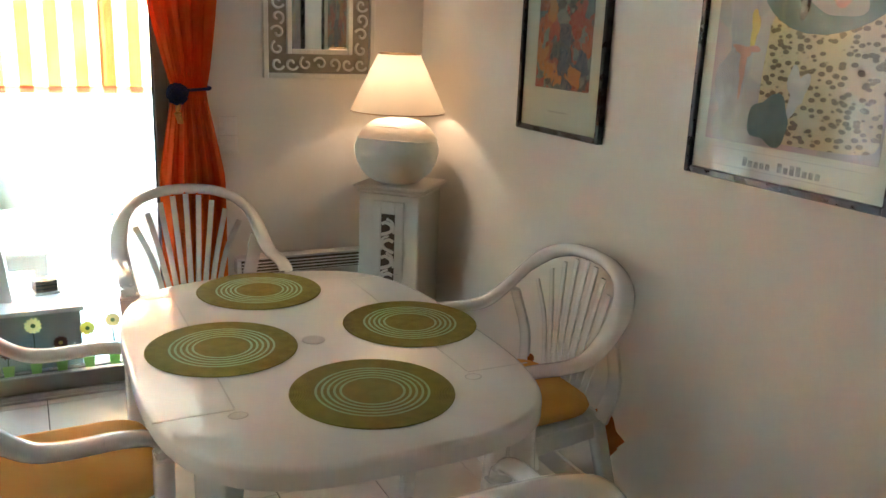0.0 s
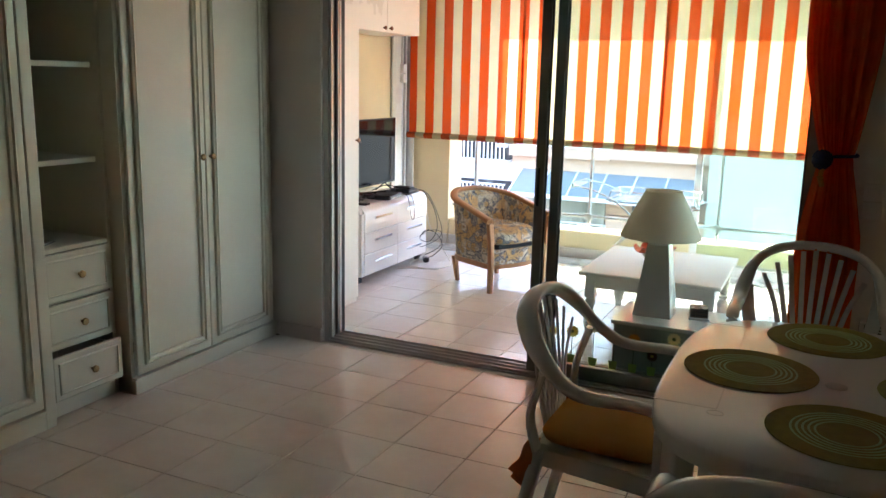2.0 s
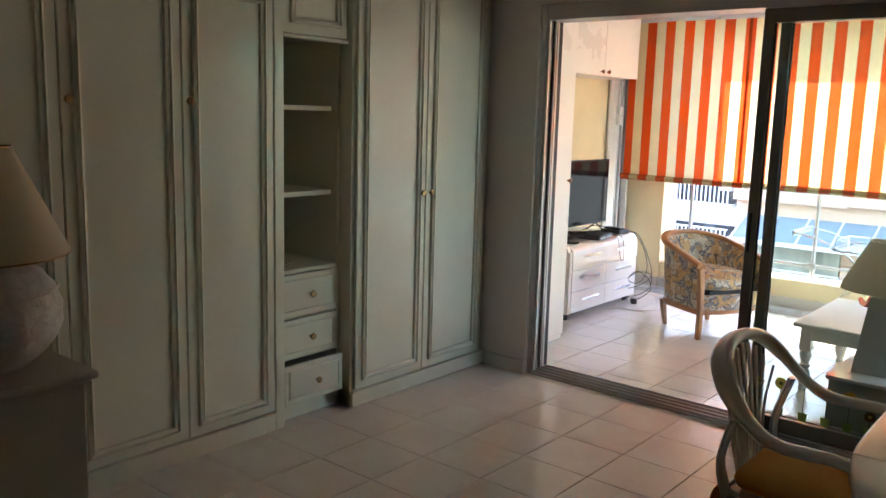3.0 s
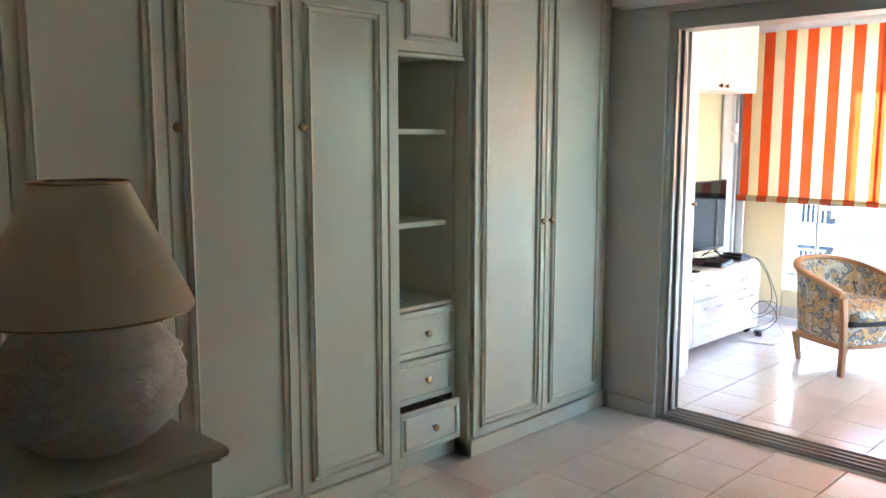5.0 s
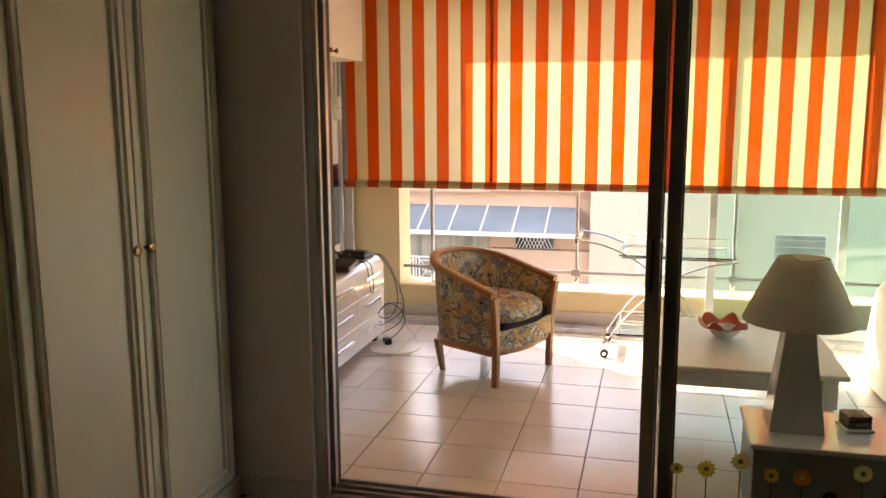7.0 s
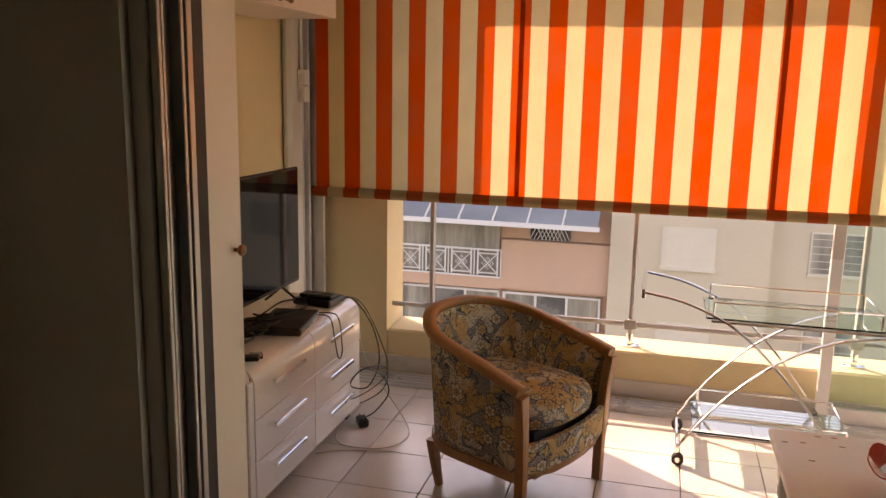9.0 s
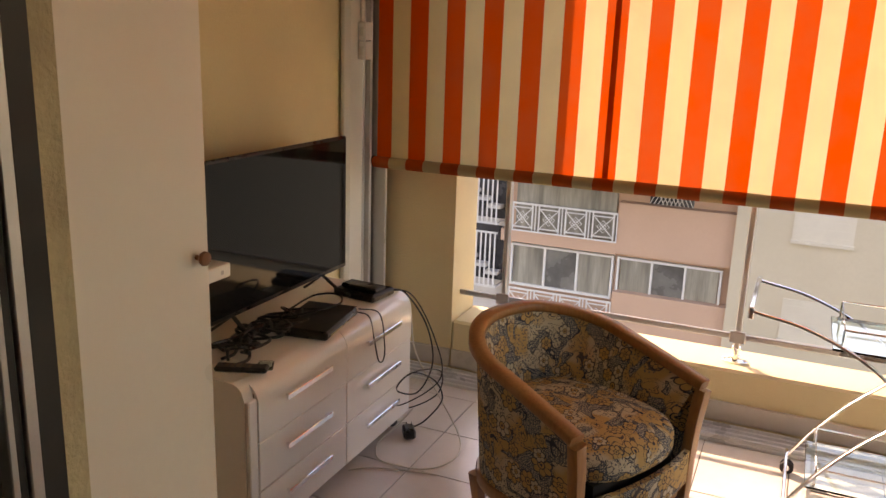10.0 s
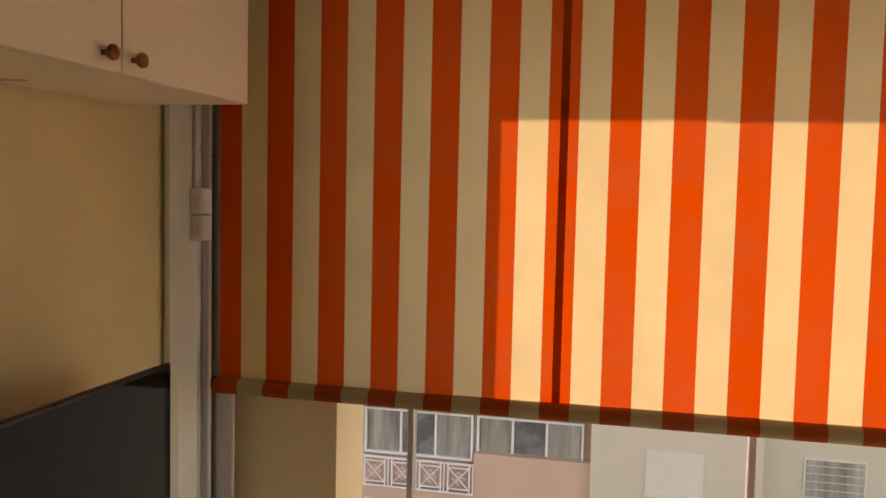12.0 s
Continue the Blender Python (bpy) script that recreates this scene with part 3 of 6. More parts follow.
for sx in (-1, 1):
    gx = sx * 0.292
    part("groove", boxes((gx - .002, gx + .002, -0.34, 0.50, TZ - .001, TZ + .0006)), GROOVE, table)
    for y in (-0.345, 0.505):
        part("groove", boxes((min(gx, sx * 0.468), max(gx, sx * 0.468), y - .002, y + .002, TZ - .001, TZ + .0006)), GROOVE, table)
    bm = bmesh.new()
    tube(bm, [(gx + .0 + .021 * math.cos(a), -0.375 + .017 * math.sin(a), TZ) for a in [2 * math.pi * i / 20 for i in range(20)]], 0.0022, 0.001, n=6, loop=True)
    part("ring", bm, GROOVE, table)
bm = bmesh.new()
lathe(bm, [(0.031, TZ - .002), (0.031, TZ + .002), (0.026, TZ + .004), (0.005, TZ + .0045)], 24)
smooth(part("hole_cap", bm, GROOVE, table))

for x, y in ((2.343, 0.045), (2.672, -0.398), (2.130, -0.404), (2.395, -0.80)):
    bm = bmesh.new()
    lathe(bm, [(0.192, 0.0), (0.195, 0.0015), (0.193, 0.0035), (0.1, 0.004), (0.004, 0.004)], 64)
    ob = tagged(part("placemat", bm, MAT), "round woven olive placemat with light green rings", "placemat", "placemats on the table")
    ob.location = (x, y, TZ + .0012)


def garden_chair(m):
    ch = thing("garden_chair", "white moulded resin armchair with a fan-slatted back", "chair", m, "chairs round the table")
    half = [(0.262, 0.225, 0.0), (0.262, 0.215, 0.20), (0.270, 0.205, 0.42), (0.283, 0.205, 0.60), (0.287, 0.19, 0.642), (0.287, 0.12, 0.655), (0.287, 0.0, 0.652), (0.285, -0.07, 0.665), (0.275, -0.14, 0.715), (0.250, -0.205, 0.785), (0.19, -0.25, 0.842), (0.10, -0.272, 0.872), (0.0, -0.278, 0.880)]
    arm = spline(half[3:], 4)
    full = arm + [Vector((-p.x, p.y, p.z)) for p in reversed(arm[:-1])]
    bm = bmesh.new()
    k = len(full)
    tube(bm, full, [0.027 + 0.010 * math.sin(math.pi * i / (k - 1)) ** 2 for i in range(k)], [0.015 + 0.006 * math.sin(math.pi * i / (k - 1)) for i in range(k)], n=10, up=(0, -0.35, 0.94))
    smooth(part("arm_and_back_frame", bm, PLASTIC_W, ch), 60)
    for s in (-1, 1):
        bm = bmesh.new()
        pts = spline([(s * x, y, z) for x, y, z in half[:4]], 4)
        tube(bm, pts, [0.022 + 0.012 * i / 12 for i in range(13)], 0.022, n=10, up=(0, 1, 0), square=True)
        smooth(part("leg", bm, PLASTIC_W, ch), 50)
        bm = bmesh.new()
        tube(bm, spline([(s * 0.205, -0.18, 0.43), (s * 0.225, -0.225, 0.22), (s * 0.25, -0.28, 0.0)], 4), [0.03 - 0.001 * i for i in range(9)], 0.02, n=10, up=(0, 1, 0), square=True)
        smooth(part("leg", bm, PLASTIC_W, ch), 50)
        bm = bmesh.new()
        tube(bm, spline([(s * 0.222, -0.19, 0.43), (s * 0.25, -0.205, 0.55), (s * 0.268, -0.165, 0.70)], 4), 0.03, 0.012, n=8, up=(0, 1, 0))
        smooth(part("side_stay", bm, PLASTIC_W, ch), 50)
    for i in range(9):
        f = (i - 4) / 4
        top = (f * 0.205, -0.258 + 0.045 * f * f, 0.862 - 0.115 * f * f)
        bm = bmesh.new()
        tube(bm, spline([(f * 0.105, -0.195, 0.445), (f * 0.15, -0.215, 0.62), top], 4), 0.0125, 0.005, n=6, up=(0, -1, 0.2))
        smooth(part("slat", bm, PLASTIC_W, ch), 60)

    def seat(u, v):
        y = -0.215 + 0.43 * v
        w = 0.205 + 0.055 * min(1, v * 1.4)
        x = (2 * u - 1) * w
        return (x, y, 0.425 + 0.018 * v - 0.012 * math.cos((2 * u - 1) * 1.4) + (-0.03 * max(0, v - 0.9) * 10 * 0.5))
    bm = bmesh.new()
    sheet(bm, seat, 12, 10, 0.006)
    smooth(part("seat", bm, PLASTIC_W, ch), 60)
    bm = bmesh.new()
    box(bm, -0.255, 0.255, 0.20, 0.213, 0.36, 0.425, bevel=0.004)
    box(bm, -0.215, 0.215, -0.22, -0.207, 0.37, 0.43, bevel=0.004)
    for s in (-1, 1):
        tube(bm, [(s * 0.212, -0.2, 0.40), (s * 0.262, 0.2, 0.395)], 0.006, 0.03, n=8, square=True)
    part("apron", bm, PLASTIC_W, ch)
    return ch


CHAIRS = [pose(1.727, -0.42, 0, 0, 0, -90), pose(3.01, -0.43, 0, 0, 0, 90), pose(2.275, 0.70, 0, 0, 0, 180), pose(2.30, -1.29, 0, 0, 0, 0)]
first = garden_chair(CHAIRS[0])
for m in CHAIRS[1:]:
    copy_thing(first, m)


def cushion(m):
    cu = thing("seat_cushion", "mustard yellow tie-on seat cushion on a garden chair", "cushion", m, "seat cushions")
    bm = bmesh.new()
    rings = []
    for inset, z in ((0.03, 0.0), (0.006, 0.006), (0.0, 0.02), (0.006, 0.034), (0.04, 0.045), (0.12, 0.05)):
        rings.append([(x * (1 + 0.12 * y), y, z + 0.003 * math.sin(9 * x) * math.cos(7 * y)) for x, y in rounded(0.215 - inset, 0.215 - inset, 40, 4.5)])
    ring_skin(bm, rings)
    smooth(part("pad", bm, CUSHION, cu), 60)
    for s in (-1, 1):
        for a, b in ((0.02, -0.15), (0.05, -0.11)):
            bm = bmesh.new()
            x = s * 0.205
            sheet(bm, lambda u, v: (x + s * (a * v + 0.012 * math.sin(5 * v)), -0.205 - 0.05 * v + (0.03 + 0.015 * v) * (u - 0.5) - 0.006 * math.sin(8 * v), 0.02 + (b * v) * (1 + 0.2 * u)), 3, 8, 0.002)
            smooth(part("tie", bm, TIE, cu, "orange cloth tie ribbon"))
        bm = bmesh.new()
        bmesh.ops.create_icosphere(bm, subdivisions=2, radius=0.017, matrix=pose(s * 0.21, -0.215, 0.022))
        smooth(part("knot", bm, TIE, cu))
    return cu


cu = cushion(CHAIRS[0] @ pose(0, 0.01, 0.438))
copy_thing(cu, CHAIRS[1] @ pose(0, 0.01, 0.438))

# pedestal in the corner
CREAM = surface("cream_painted_wood", (0.68, 0.66, 0.58), 0.5, 0.08, 4, 60, 0.12, 0.002)
# shade behind the fretwork and the heater grille, put into a near-black colour
SHADOWED = surface("recess_shade_paint", (0.10, 0.085, 0.06), 0.8, 0.2, 10, 60, 0.1, 0.002)
ped = thing("pedestal", "cream painted wooden pedestal with a carved fretwork panel", "pedestal", pose(3.127, 0.722, 0, 0, 0, -45))
part("body", boxes((-0.135, 0.135, -0.130, 0.135, 0.07, 0.885), bevel=0.006), CREAM, ped)
part("plinth", boxes((-0.150, 0.150, -0.150, 0.150, 0.0, 0.07), bevel=0.008), CREAM, ped)
part("top", boxes((-0.143, 0.143, -0.143, 0.143, 0.8855, 0.903), (-0.156, 0.156, -0.156, 0.156, 0.9035, 0.918), bevel=0.007), CREAM, ped)
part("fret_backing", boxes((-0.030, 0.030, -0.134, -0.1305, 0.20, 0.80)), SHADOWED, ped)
part("fret_frame", boxes((-0.070, -0.031, -0.138, -0.1305, 0.14, 0.855), (0.031, 0.070, -0.138, -0.1305, 0.14, 0.855), (-0.0309, 0.0309, -0.138, -0.1305, 0.801, 0.855), (-0.0309, 0.0309, -0.138, -0.1305, 0.14, 0.199), bevel=0.002), CREAM, ped)
for k in range(8):
    z = 0.235 + k * 0.073
    s = 1 if k % 2 else -1
    bm = bmesh.new()
    tube(bm, spline([(-s * 0.028, -0.137, z - .034), (s * 0.012, -0.139, z - .018), (s * 0.02, -0.140, z + .004), (-s * 0.006, -0.139, z + .02), (-s * 0.026, -0.137, z + .012)], 4), 0.008, 0.004, n=6, up=(0, -1, 0))
    tube(bm, spline([(s * 0.028, -0.137, z - .026), (s * 0.022, -0.139, z + .02), (-s * 0.005, -0.138, z + .036)], 4), 0.006, 0.004, n=6, up=(0, -1, 0))
    smooth(part("fret_leaf", bm, CREAM, ped))

def crackle_ceramic():
    """Matt glazed clay with a torn, bark-like relief in uneven bands."""
    m, t, b = nodes_of("matt_white_ceramic")
    wide = noise_node(t, 5, 4)
    bark = noise_node(t, 26, 6, 0.65, stretch=(1, 1, 2.2))
    c = t.nodes.new("ShaderNodeTexCoord")
    add = t.nodes.new("ShaderNodeVectorMath")
    add.operation = "MULTIPLY_ADD"
    link(t, bark.outputs["Color"], add.inputs[0])
    add.inputs[1].default_value = (0.05, 0.05, 0.05)
    link(t, c.outputs["Object"], add.inputs[2])
    v = t.nodes.new("ShaderNodeTexVoronoi")
    v.feature = "DISTANCE_TO_EDGE"
    v.inputs["Scale"].default_value = 24
    link(t, add.outputs[0], v.inputs["Vector"])
    cracks = ramp(t, v.outputs["Distance"], 0, 1, 0.0, 0.12)
    zone = ramp(t, wide.outputs[0], 0.15, 1, 0.42, 0.58)
    col = mixer(t, ramp(t, bark.outputs[0], 0, 1), (0.62, 0.58, 0.54), (0.74, 0.71, 0.66))
    link(t, col, b.inputs["Base Color"])
    b.inputs["Roughness"].default_value = 0.5
    relief = maths(t, "MULTIPLY", maths(t, "ADD", cracks, maths(t, "MULTIPLY", bark.outputs[0], 1.2)), zone)
    bump(t, b, relief, 0.6, 0.009)
    return m


CERAMIC = crackle_ceramic()
CERAMIC_PLAIN = surface("smooth_white_ceramic", (0.70, 0.67, 0.62), 0.5, 0.08, 6, 28, 0.3, 0.008)


def globe_lamp(m, lit, g=1.0, up=0.0):
    la = thing("table_lamp", "white ceramic globe table lamp with a cream cone shade, " + ("switched on" if lit else "switched off"), "lamp", m, "globe lamps")
    bm = bmesh.new()
    prof = [(0.085, 0.0), (0.105, 0.006)]
    for i in range(15):
        a = -1.02 + i * 2.0 / 14
        prof.append((0.187 * math.cos(a), 0.134 + 0.150 * math.sin(a)))
    prof += [(0.085, 0.262), (0.03, 0.272), (0.02, 0.285)]
    lathe(bm, [(r * g, z) for r, z in prof], 40)
    for v in bm.verts:
        p = v.co
        n = 0.004 * math.sin(p.z * 170 + 3 * noise.noise(p * 9)) + 0.004 * noise.noise(p * 22)
        if 0.02 < p.z < 0.25:
            d = Vector((p.x, p.y, 0)).normalized()
            v.co += d * n * 0.6
    smooth(part("base", bm, CERAMIC_PLAIN if lit else CERAMIC, la), 60)
    bm = bmesh.new()
    for rr, zz in ((0.128 * g, 0.236), (0.178 * g, 0.188)):
        tube(bm, [(rr * math.cos(a), rr * math.sin(a), zz + 0.006 * math.sin(2 * a)) for a in [2 * math.pi * i / 40 for i in range(40)]], 0.003, n=6, loop=True)
    smooth(part("band", bm, CERAMIC, la))
    bm = bmesh.new()
    tube(bm, [(0, 0, 0.28), (0, 0, 0.33)], 0.016, n=12)
    part("socket", bm, BRASS, la)
    bm = bmesh.new()
    n = 64
    rr = [[((r + 0.0012 * math.cos(i * math.pi)) * math.cos(2 * math.pi * i / n), (r + 0.0012 * math.cos(i * math.pi)) * math.sin(2 * math.pi * i / n), z) for i in range(n)] for r, z in ((0.208 * g, 0.275 + up), (0.208 * g, 0.281 + up), (0.152 * g, 0.40 + up / 2), (0.092 * g, 0.525), (0.092 * g, 0.531))]
    ring_skin(bm, rr, caps=False)
    smooth(part("shade", bm, SHADE, la))
    bm = bmesh.new()
    for r, z in ((0.2085 * g, 0.278 + up), (0.0925 * g, 0.529)):
        tube(bm, [(r * math.cos(a), r * math.sin(a), z) for a in [2 * math.pi * i / 48 for i in range(48)]], 0.0025, n=6, loop=True)
    for a in (0, 2.09, 4.19):
        tube(bm, [(0.09 * math.cos(a), 0.09 * math.sin(a), 0.527), (0.014 * math.cos(a), 0.014 * math.sin(a), 0.50)], 0.0018, n=5)
    tube(bm, [(0, 0, 0.33), (0, 0, 0.505)], 0.004, n=6)
    part("shade_wire", bm, BRASS, la)
    bm = bmesh.new()
    bmesh.ops.create_icosphere(bm, subdivisions=2, radius=0.026, matrix=pose(0, 0, 0.375))
    smooth(part("bulb", bm, BULB if lit else CERAMIC, la))
    return la


BULB, bt, bb = nodes_of("lit_bulb")
bb.inputs["Emission Color"].default_value = (1.0, 0.72, 0.42, 1)
bb.inputs["Emission Strength"].default_value = 0.4
globe_lamp(pose(3.105, 0.722, 0.9185), True, 0.94, 0.018)
lamp_data = bpy.data.lights.new("lamp_light", "POINT")
lamp_data.energy = 0.042
lamp_data.color = (1.0, 0.74, 0.48)
lamp_data.shadow_soft_size = 0.03
lamp_light = new("lamp_light", lamp_data)
lamp_light.location = (3.105, 0.722, 0.9185 + 0.43)

# carved mirror
mir = thing("mirror", "rectangular mirror in a cream frame carved with scrolls", "mirror", pose(2.866, 1.036, 1.325))
MIRROR, mt, mb = nodes_of("mirror_glass")
mb.inputs["Metallic"].default_value = 1.0
mb.inputs["Roughness"].default_value = 0.02
mb.inputs["Base Color"].default_value = (0.86, 0.87, 0.86, 1)
MW, MH, FW = 0.247, 0.66, 0.122
part("glass", boxes((-MW + FW, MW - FW, -0.010, -0.006, FW, MH - FW)), MIRROR, mir)
part("frame", boxes((-MW, -MW + 0.022, -0.024, 0.0, 0, MH), (MW - 0.022, MW, -0.024, 0, 0, MH), (-MW + .022, MW - .022, -0.024, 0, 0, 0.022), (-MW + .022, MW - .022, -0.024, 0, MH - .022, MH), (-MW + FW - .02, -MW + FW, -0.022, 0, FW - .02, MH - FW + .02), (MW - FW, MW - FW + .02, -0.022, 0, FW - .02, MH - FW + .02), (-MW + FW, MW - FW, -0.022, 0, FW - .02, FW), (-MW + FW, MW - FW, -0.022, 0, MH - FW, MH - FW + .02), bevel=0.003), CREAM, mir)
# bed of the cream frame coloured brown for the shade between the scrolls
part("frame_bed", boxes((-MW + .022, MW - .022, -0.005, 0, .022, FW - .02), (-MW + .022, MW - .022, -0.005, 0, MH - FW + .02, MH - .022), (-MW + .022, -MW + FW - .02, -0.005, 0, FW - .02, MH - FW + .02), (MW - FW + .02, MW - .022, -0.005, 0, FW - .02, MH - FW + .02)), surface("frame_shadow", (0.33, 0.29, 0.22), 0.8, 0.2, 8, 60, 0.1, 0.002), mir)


def scroll(cx, cz, s, turn):
    bm = bmesh.new()
    pts = []
    for i in range(15):
        a = turn + s * (0.4 + i * 0.42)
        r = 0.030 - 0.0017 * i
        pts.append((cx + r * math.cos(a), -0.016, cz + r * math.sin(a)))
    tube(bm, pts, 0.0055, 0.006, n=6, up=(0, -1, 0))
    smooth(part("scroll", bm, CREAM, mir))


mid = (0.022 + FW - 0.02) / 2
k = 0
z = mid
while z < MH - 0.03:
    for sx in (-1, 1):
        scroll(sx * (MW - mid), z, 1 if k % 2 else -1, 1.57 * (k % 4))
    k += 1
    z += 0.0625
for i in range(5):
    for zz in (mid, MH - mid):
        scroll(-0.125 + i * 0.0625, zz, 1 if i % 2 else -1, 1.57 * (i % 4))

# framed posters
FRAME_BLACK = surface("black_frame_lacquer", (0.016, 0.017, 0.02), 0.3, 0.2, 20, 90, 0.05, 0.001, coat=0.2)
PAPER = surface("poster_paper", (0.76, 0.73, 0.64), 0.45, 0.03, 3, 60, 0.02, 0.001)


def daub_material(name, cols, scale, seed):
    """Loose painted patches of several colours."""
    m, t, b = nodes_of(name)
    c = t.nodes.new("ShaderNodeTexCoord")
    mp = t.nodes.new("ShaderNodeMapping")
    mp.inputs["Location"].default_value = (seed, seed * 1.7, seed * 0.3)
    link(t, c.outputs["Object"], mp.inputs[0])
    wob = t.nodes.new("ShaderNodeTexNoise")
    wob.inputs["Scale"].default_value = scale * 1.5
    link(t, mp.outputs[0], wob.inputs["Vector"])
    add = t.nodes.new("ShaderNodeVectorMath")
    add.operation = "MULTIPLY_ADD"
    link(t, wob.outputs["Color"], add.inputs[0])
    add.inputs[1].default_value = (0.10, 0.10, 0.10)
    link(t, mp.outputs[0], add.inputs[2])
    v = t.nodes.new("ShaderNodeTexVoronoi")
    v.inputs["Scale"].default_value = scale
    link(t, add.outputs[0], v.inputs["Vector"])
    sp = t.nodes.new("ShaderNodeSeparateColor")
    link(t, v.outputs["Color"], sp.inputs[0])
    cr = t.nodes.new("ShaderNodeValToRGB")
    cr.color_ramp.interpolation = "CONSTANT"
    for i, col in enumerate(cols):
        e = cr.color_ramp.elements[i] if i < 2 else cr.color_ramp.elements.new(i / len(cols))
        e.position = i / len(cols)
        e.color = (*col, 1)
    link(t, sp.outputs[0], cr.inputs[0])
    n = noise_node(t, 60, 4)
    col = mixer(t, ramp(t, n.outputs[0], 0, 0.30), cr.outputs[0], (0.5, 0.4, 0.34))
    link(t, col, b.inputs["Base Color"])
    b.inputs["Roughness"].default_value = 0.5
    return m


def speck_material(name, ground, speck, scale):
    m, t, b = nodes_of(name)
    c = t.nodes.new("ShaderNodeTexCoord")
    mp = t.nodes.new("ShaderNodeMapping")
    mp.inputs["Scale"].default_value = (1, 0.75, 1.3)
    link(t, c.outputs["Object"], mp.inputs[0])
    v = t.nodes.new("ShaderNodeTexVoronoi")
    v.inputs["Scale"].default_value = scale
    link(t, mp.outputs[0], v.inputs["Vector"])
    col = mixer(t, ramp(t, v.outputs["Distance"], 1, 0, 0.38, 0.46), ground, speck)
    n = noise_node(t, 9, 3)
    col = mixer(t, ramp(t, n.outputs[0], 0, 0.10, 0.4, 0.6), col, ground)
    link(t, col, b.inputs["Base Color"])
    b.inputs["Roughness"].default_value = 0.5
    return m


def poster(label, y0, y1, z0, z1):
    po = thing("framed_poster", label, "picture", pose(X_E - .002, (y0 + y1) / 2, z0), "framed posters")
    w, h = (y1 - y0) / 2, z1 - z0
    part("backing", boxes((-0.010, 0, -w + .004, w - .004, .004, h - .004)), FRAME_BLACK, po)
    part("frame", boxes((-0.026, 0, -w, -w + .018, 0, h), (-0.026, 0, w - .018, w, 0, h), (-0.026, 0, -w + .018, w - .018, 0, .018), (-0.026, 0, -w + .018, w - .018, h - .018, h), bevel=0.003), FRAME_BLACK, po)
    part("sheet", boxes((-0.0125, -0.0105, -w + .0185, w - .0185, .0185, h - .0185)), PAPER, po)
    g = part("glazing", boxes((-0.0185, -0.0165, -w + .0185, w - .0185, .0185, h - .0185)), PANE, po)
    g.visible_shadow = False
    return po


def blob(parent, name, cy, cz, ry, rz, material, e=2.3, lift=0.0, wob=0.08):
    bm = bmesh.new()
    n = 28
    ring = []
    for i in range(n):
        a = 2 * math.pi * i / n
        k = 1 + wob * math.sin(3 * a + cy * 40) + wob * 0.6 * math.sin(5 * a + cz * 30)
        c, s = math.cos(a), math.sin(a)
        ring.append((cy + ry * k * math.copysign(abs(c) ** (2 / e), c), cz + rz * k * math.copysign(abs(s) ** (2 / e), s)))
    ring_skin(bm, [[(-0.0126, y, z) for y, z in ring], [(-0.0131 - lift, y, z) for y, z in ring]])
    return part(name, bm, material, parent)


pa = poster("black-framed poster with an orange, red and blue abstract print", -0.345, 0.150, 1.215, 1.90)
ART_A = daub_material("warm_print", [(0.50, 0.09, 0.03), (0.05, 0.07, 0.14), (0.42, 0.04, 0.05), (0.10, 0.15, 0.17), (0.58, 0.20, 0.05), (0.06, 0.05, 0.08), (0.38, 0.06, 0.04), (0.22, 0.26, 0.24)], 17, 3.1)
part("print", boxes((-0.0136, -0.0127, -0.165, 0.150, 0.155, 0.63)), ART_A, pa)
pb = poster("large black-framed poster with a leopard-spotted figure and painted lettering", -1.365, -0.742, 1.200, 2.06)
GREY_P = daub_material("grey_print", [(0.42, 0.38, 0.40), (0.52, 0.46, 0.46), (0.48, 0.40, 0.30), (0.55, 0.40, 0.42)], 6, 1.3)
SPECK = speck_material("leopard_print", (0.62, 0.50, 0.30), (0.15, 0.10, 0.05), 58)
BLUE_SPOT = speck_material("spotted_blue_print", (0.05, 0.06, 0.14), (0.45, 0.42, 0.46), 70)
TEAL_P = surface("teal_print", (0.11, 0.19, 0.19), 0.5, 0.35, 12, 60, 0.02, 0.001)
PINK_P = surface("pink_print", (0.62, 0.30, 0.27), 0.5, 0.3, 14, 60, 0.02, 0.001)
YELLOW_P = surface("ochre_print", (0.66, 0.48, 0.14), 0.5, 0.2, 14, 60, 0.02, 0.001)
RED_P = surface("red_print", (0.50, 0.12, 0.08), 0.5, 0.3, 14, 60, 0.02, 0.001)
part("print_ground", boxes((-0.0136, -0.0127, -0.262, 0.255, 0.100, 0.78)), GREY_P, pb)
LILAC_P = surface("lilac_print", (0.46, 0.41, 0.47), 0.5, 0.25, 14, 60, 0.02, 0.001)
PALE_P = surface("pale_print", (0.60, 0.58, 0.56), 0.5, 0.3, 18, 70, 0.02, 0.001)
blob(pb, "print_patch", -0.085, 0.285, 0.170, 0.175, SPECK, 6, 0.0010, 0.03)
blob(pb, "print_patch", 0.050, 0.165, 0.062, 0.058, TEAL_P, 2.2, 0.0018, 0.14)
blob(pb, "print_patch", -0.020, 0.245, 0.028, 0.050, PALE_P, 2.2, 0.0016, 0.3)
blob(pb, "print_patch", -0.070, 0.505, 0.185, 0.135, TEAL_P, 2.1, 0.0022, 0.02)
blob(pb, "print_patch", -0.110, 0.455, 0.075, 0.045, GREY_P, 2.2, 0.0024, 0.1)
blob(pb, "print_patch", -0.105, 0.515, 0.036, 0.085, PINK_P, 2.6, 0.0027, 0.12)
blob(pb, "print_patch", -0.150, 0.565, 0.032, 0.060, PINK_P, 2.6, 0.0028, 0.12)
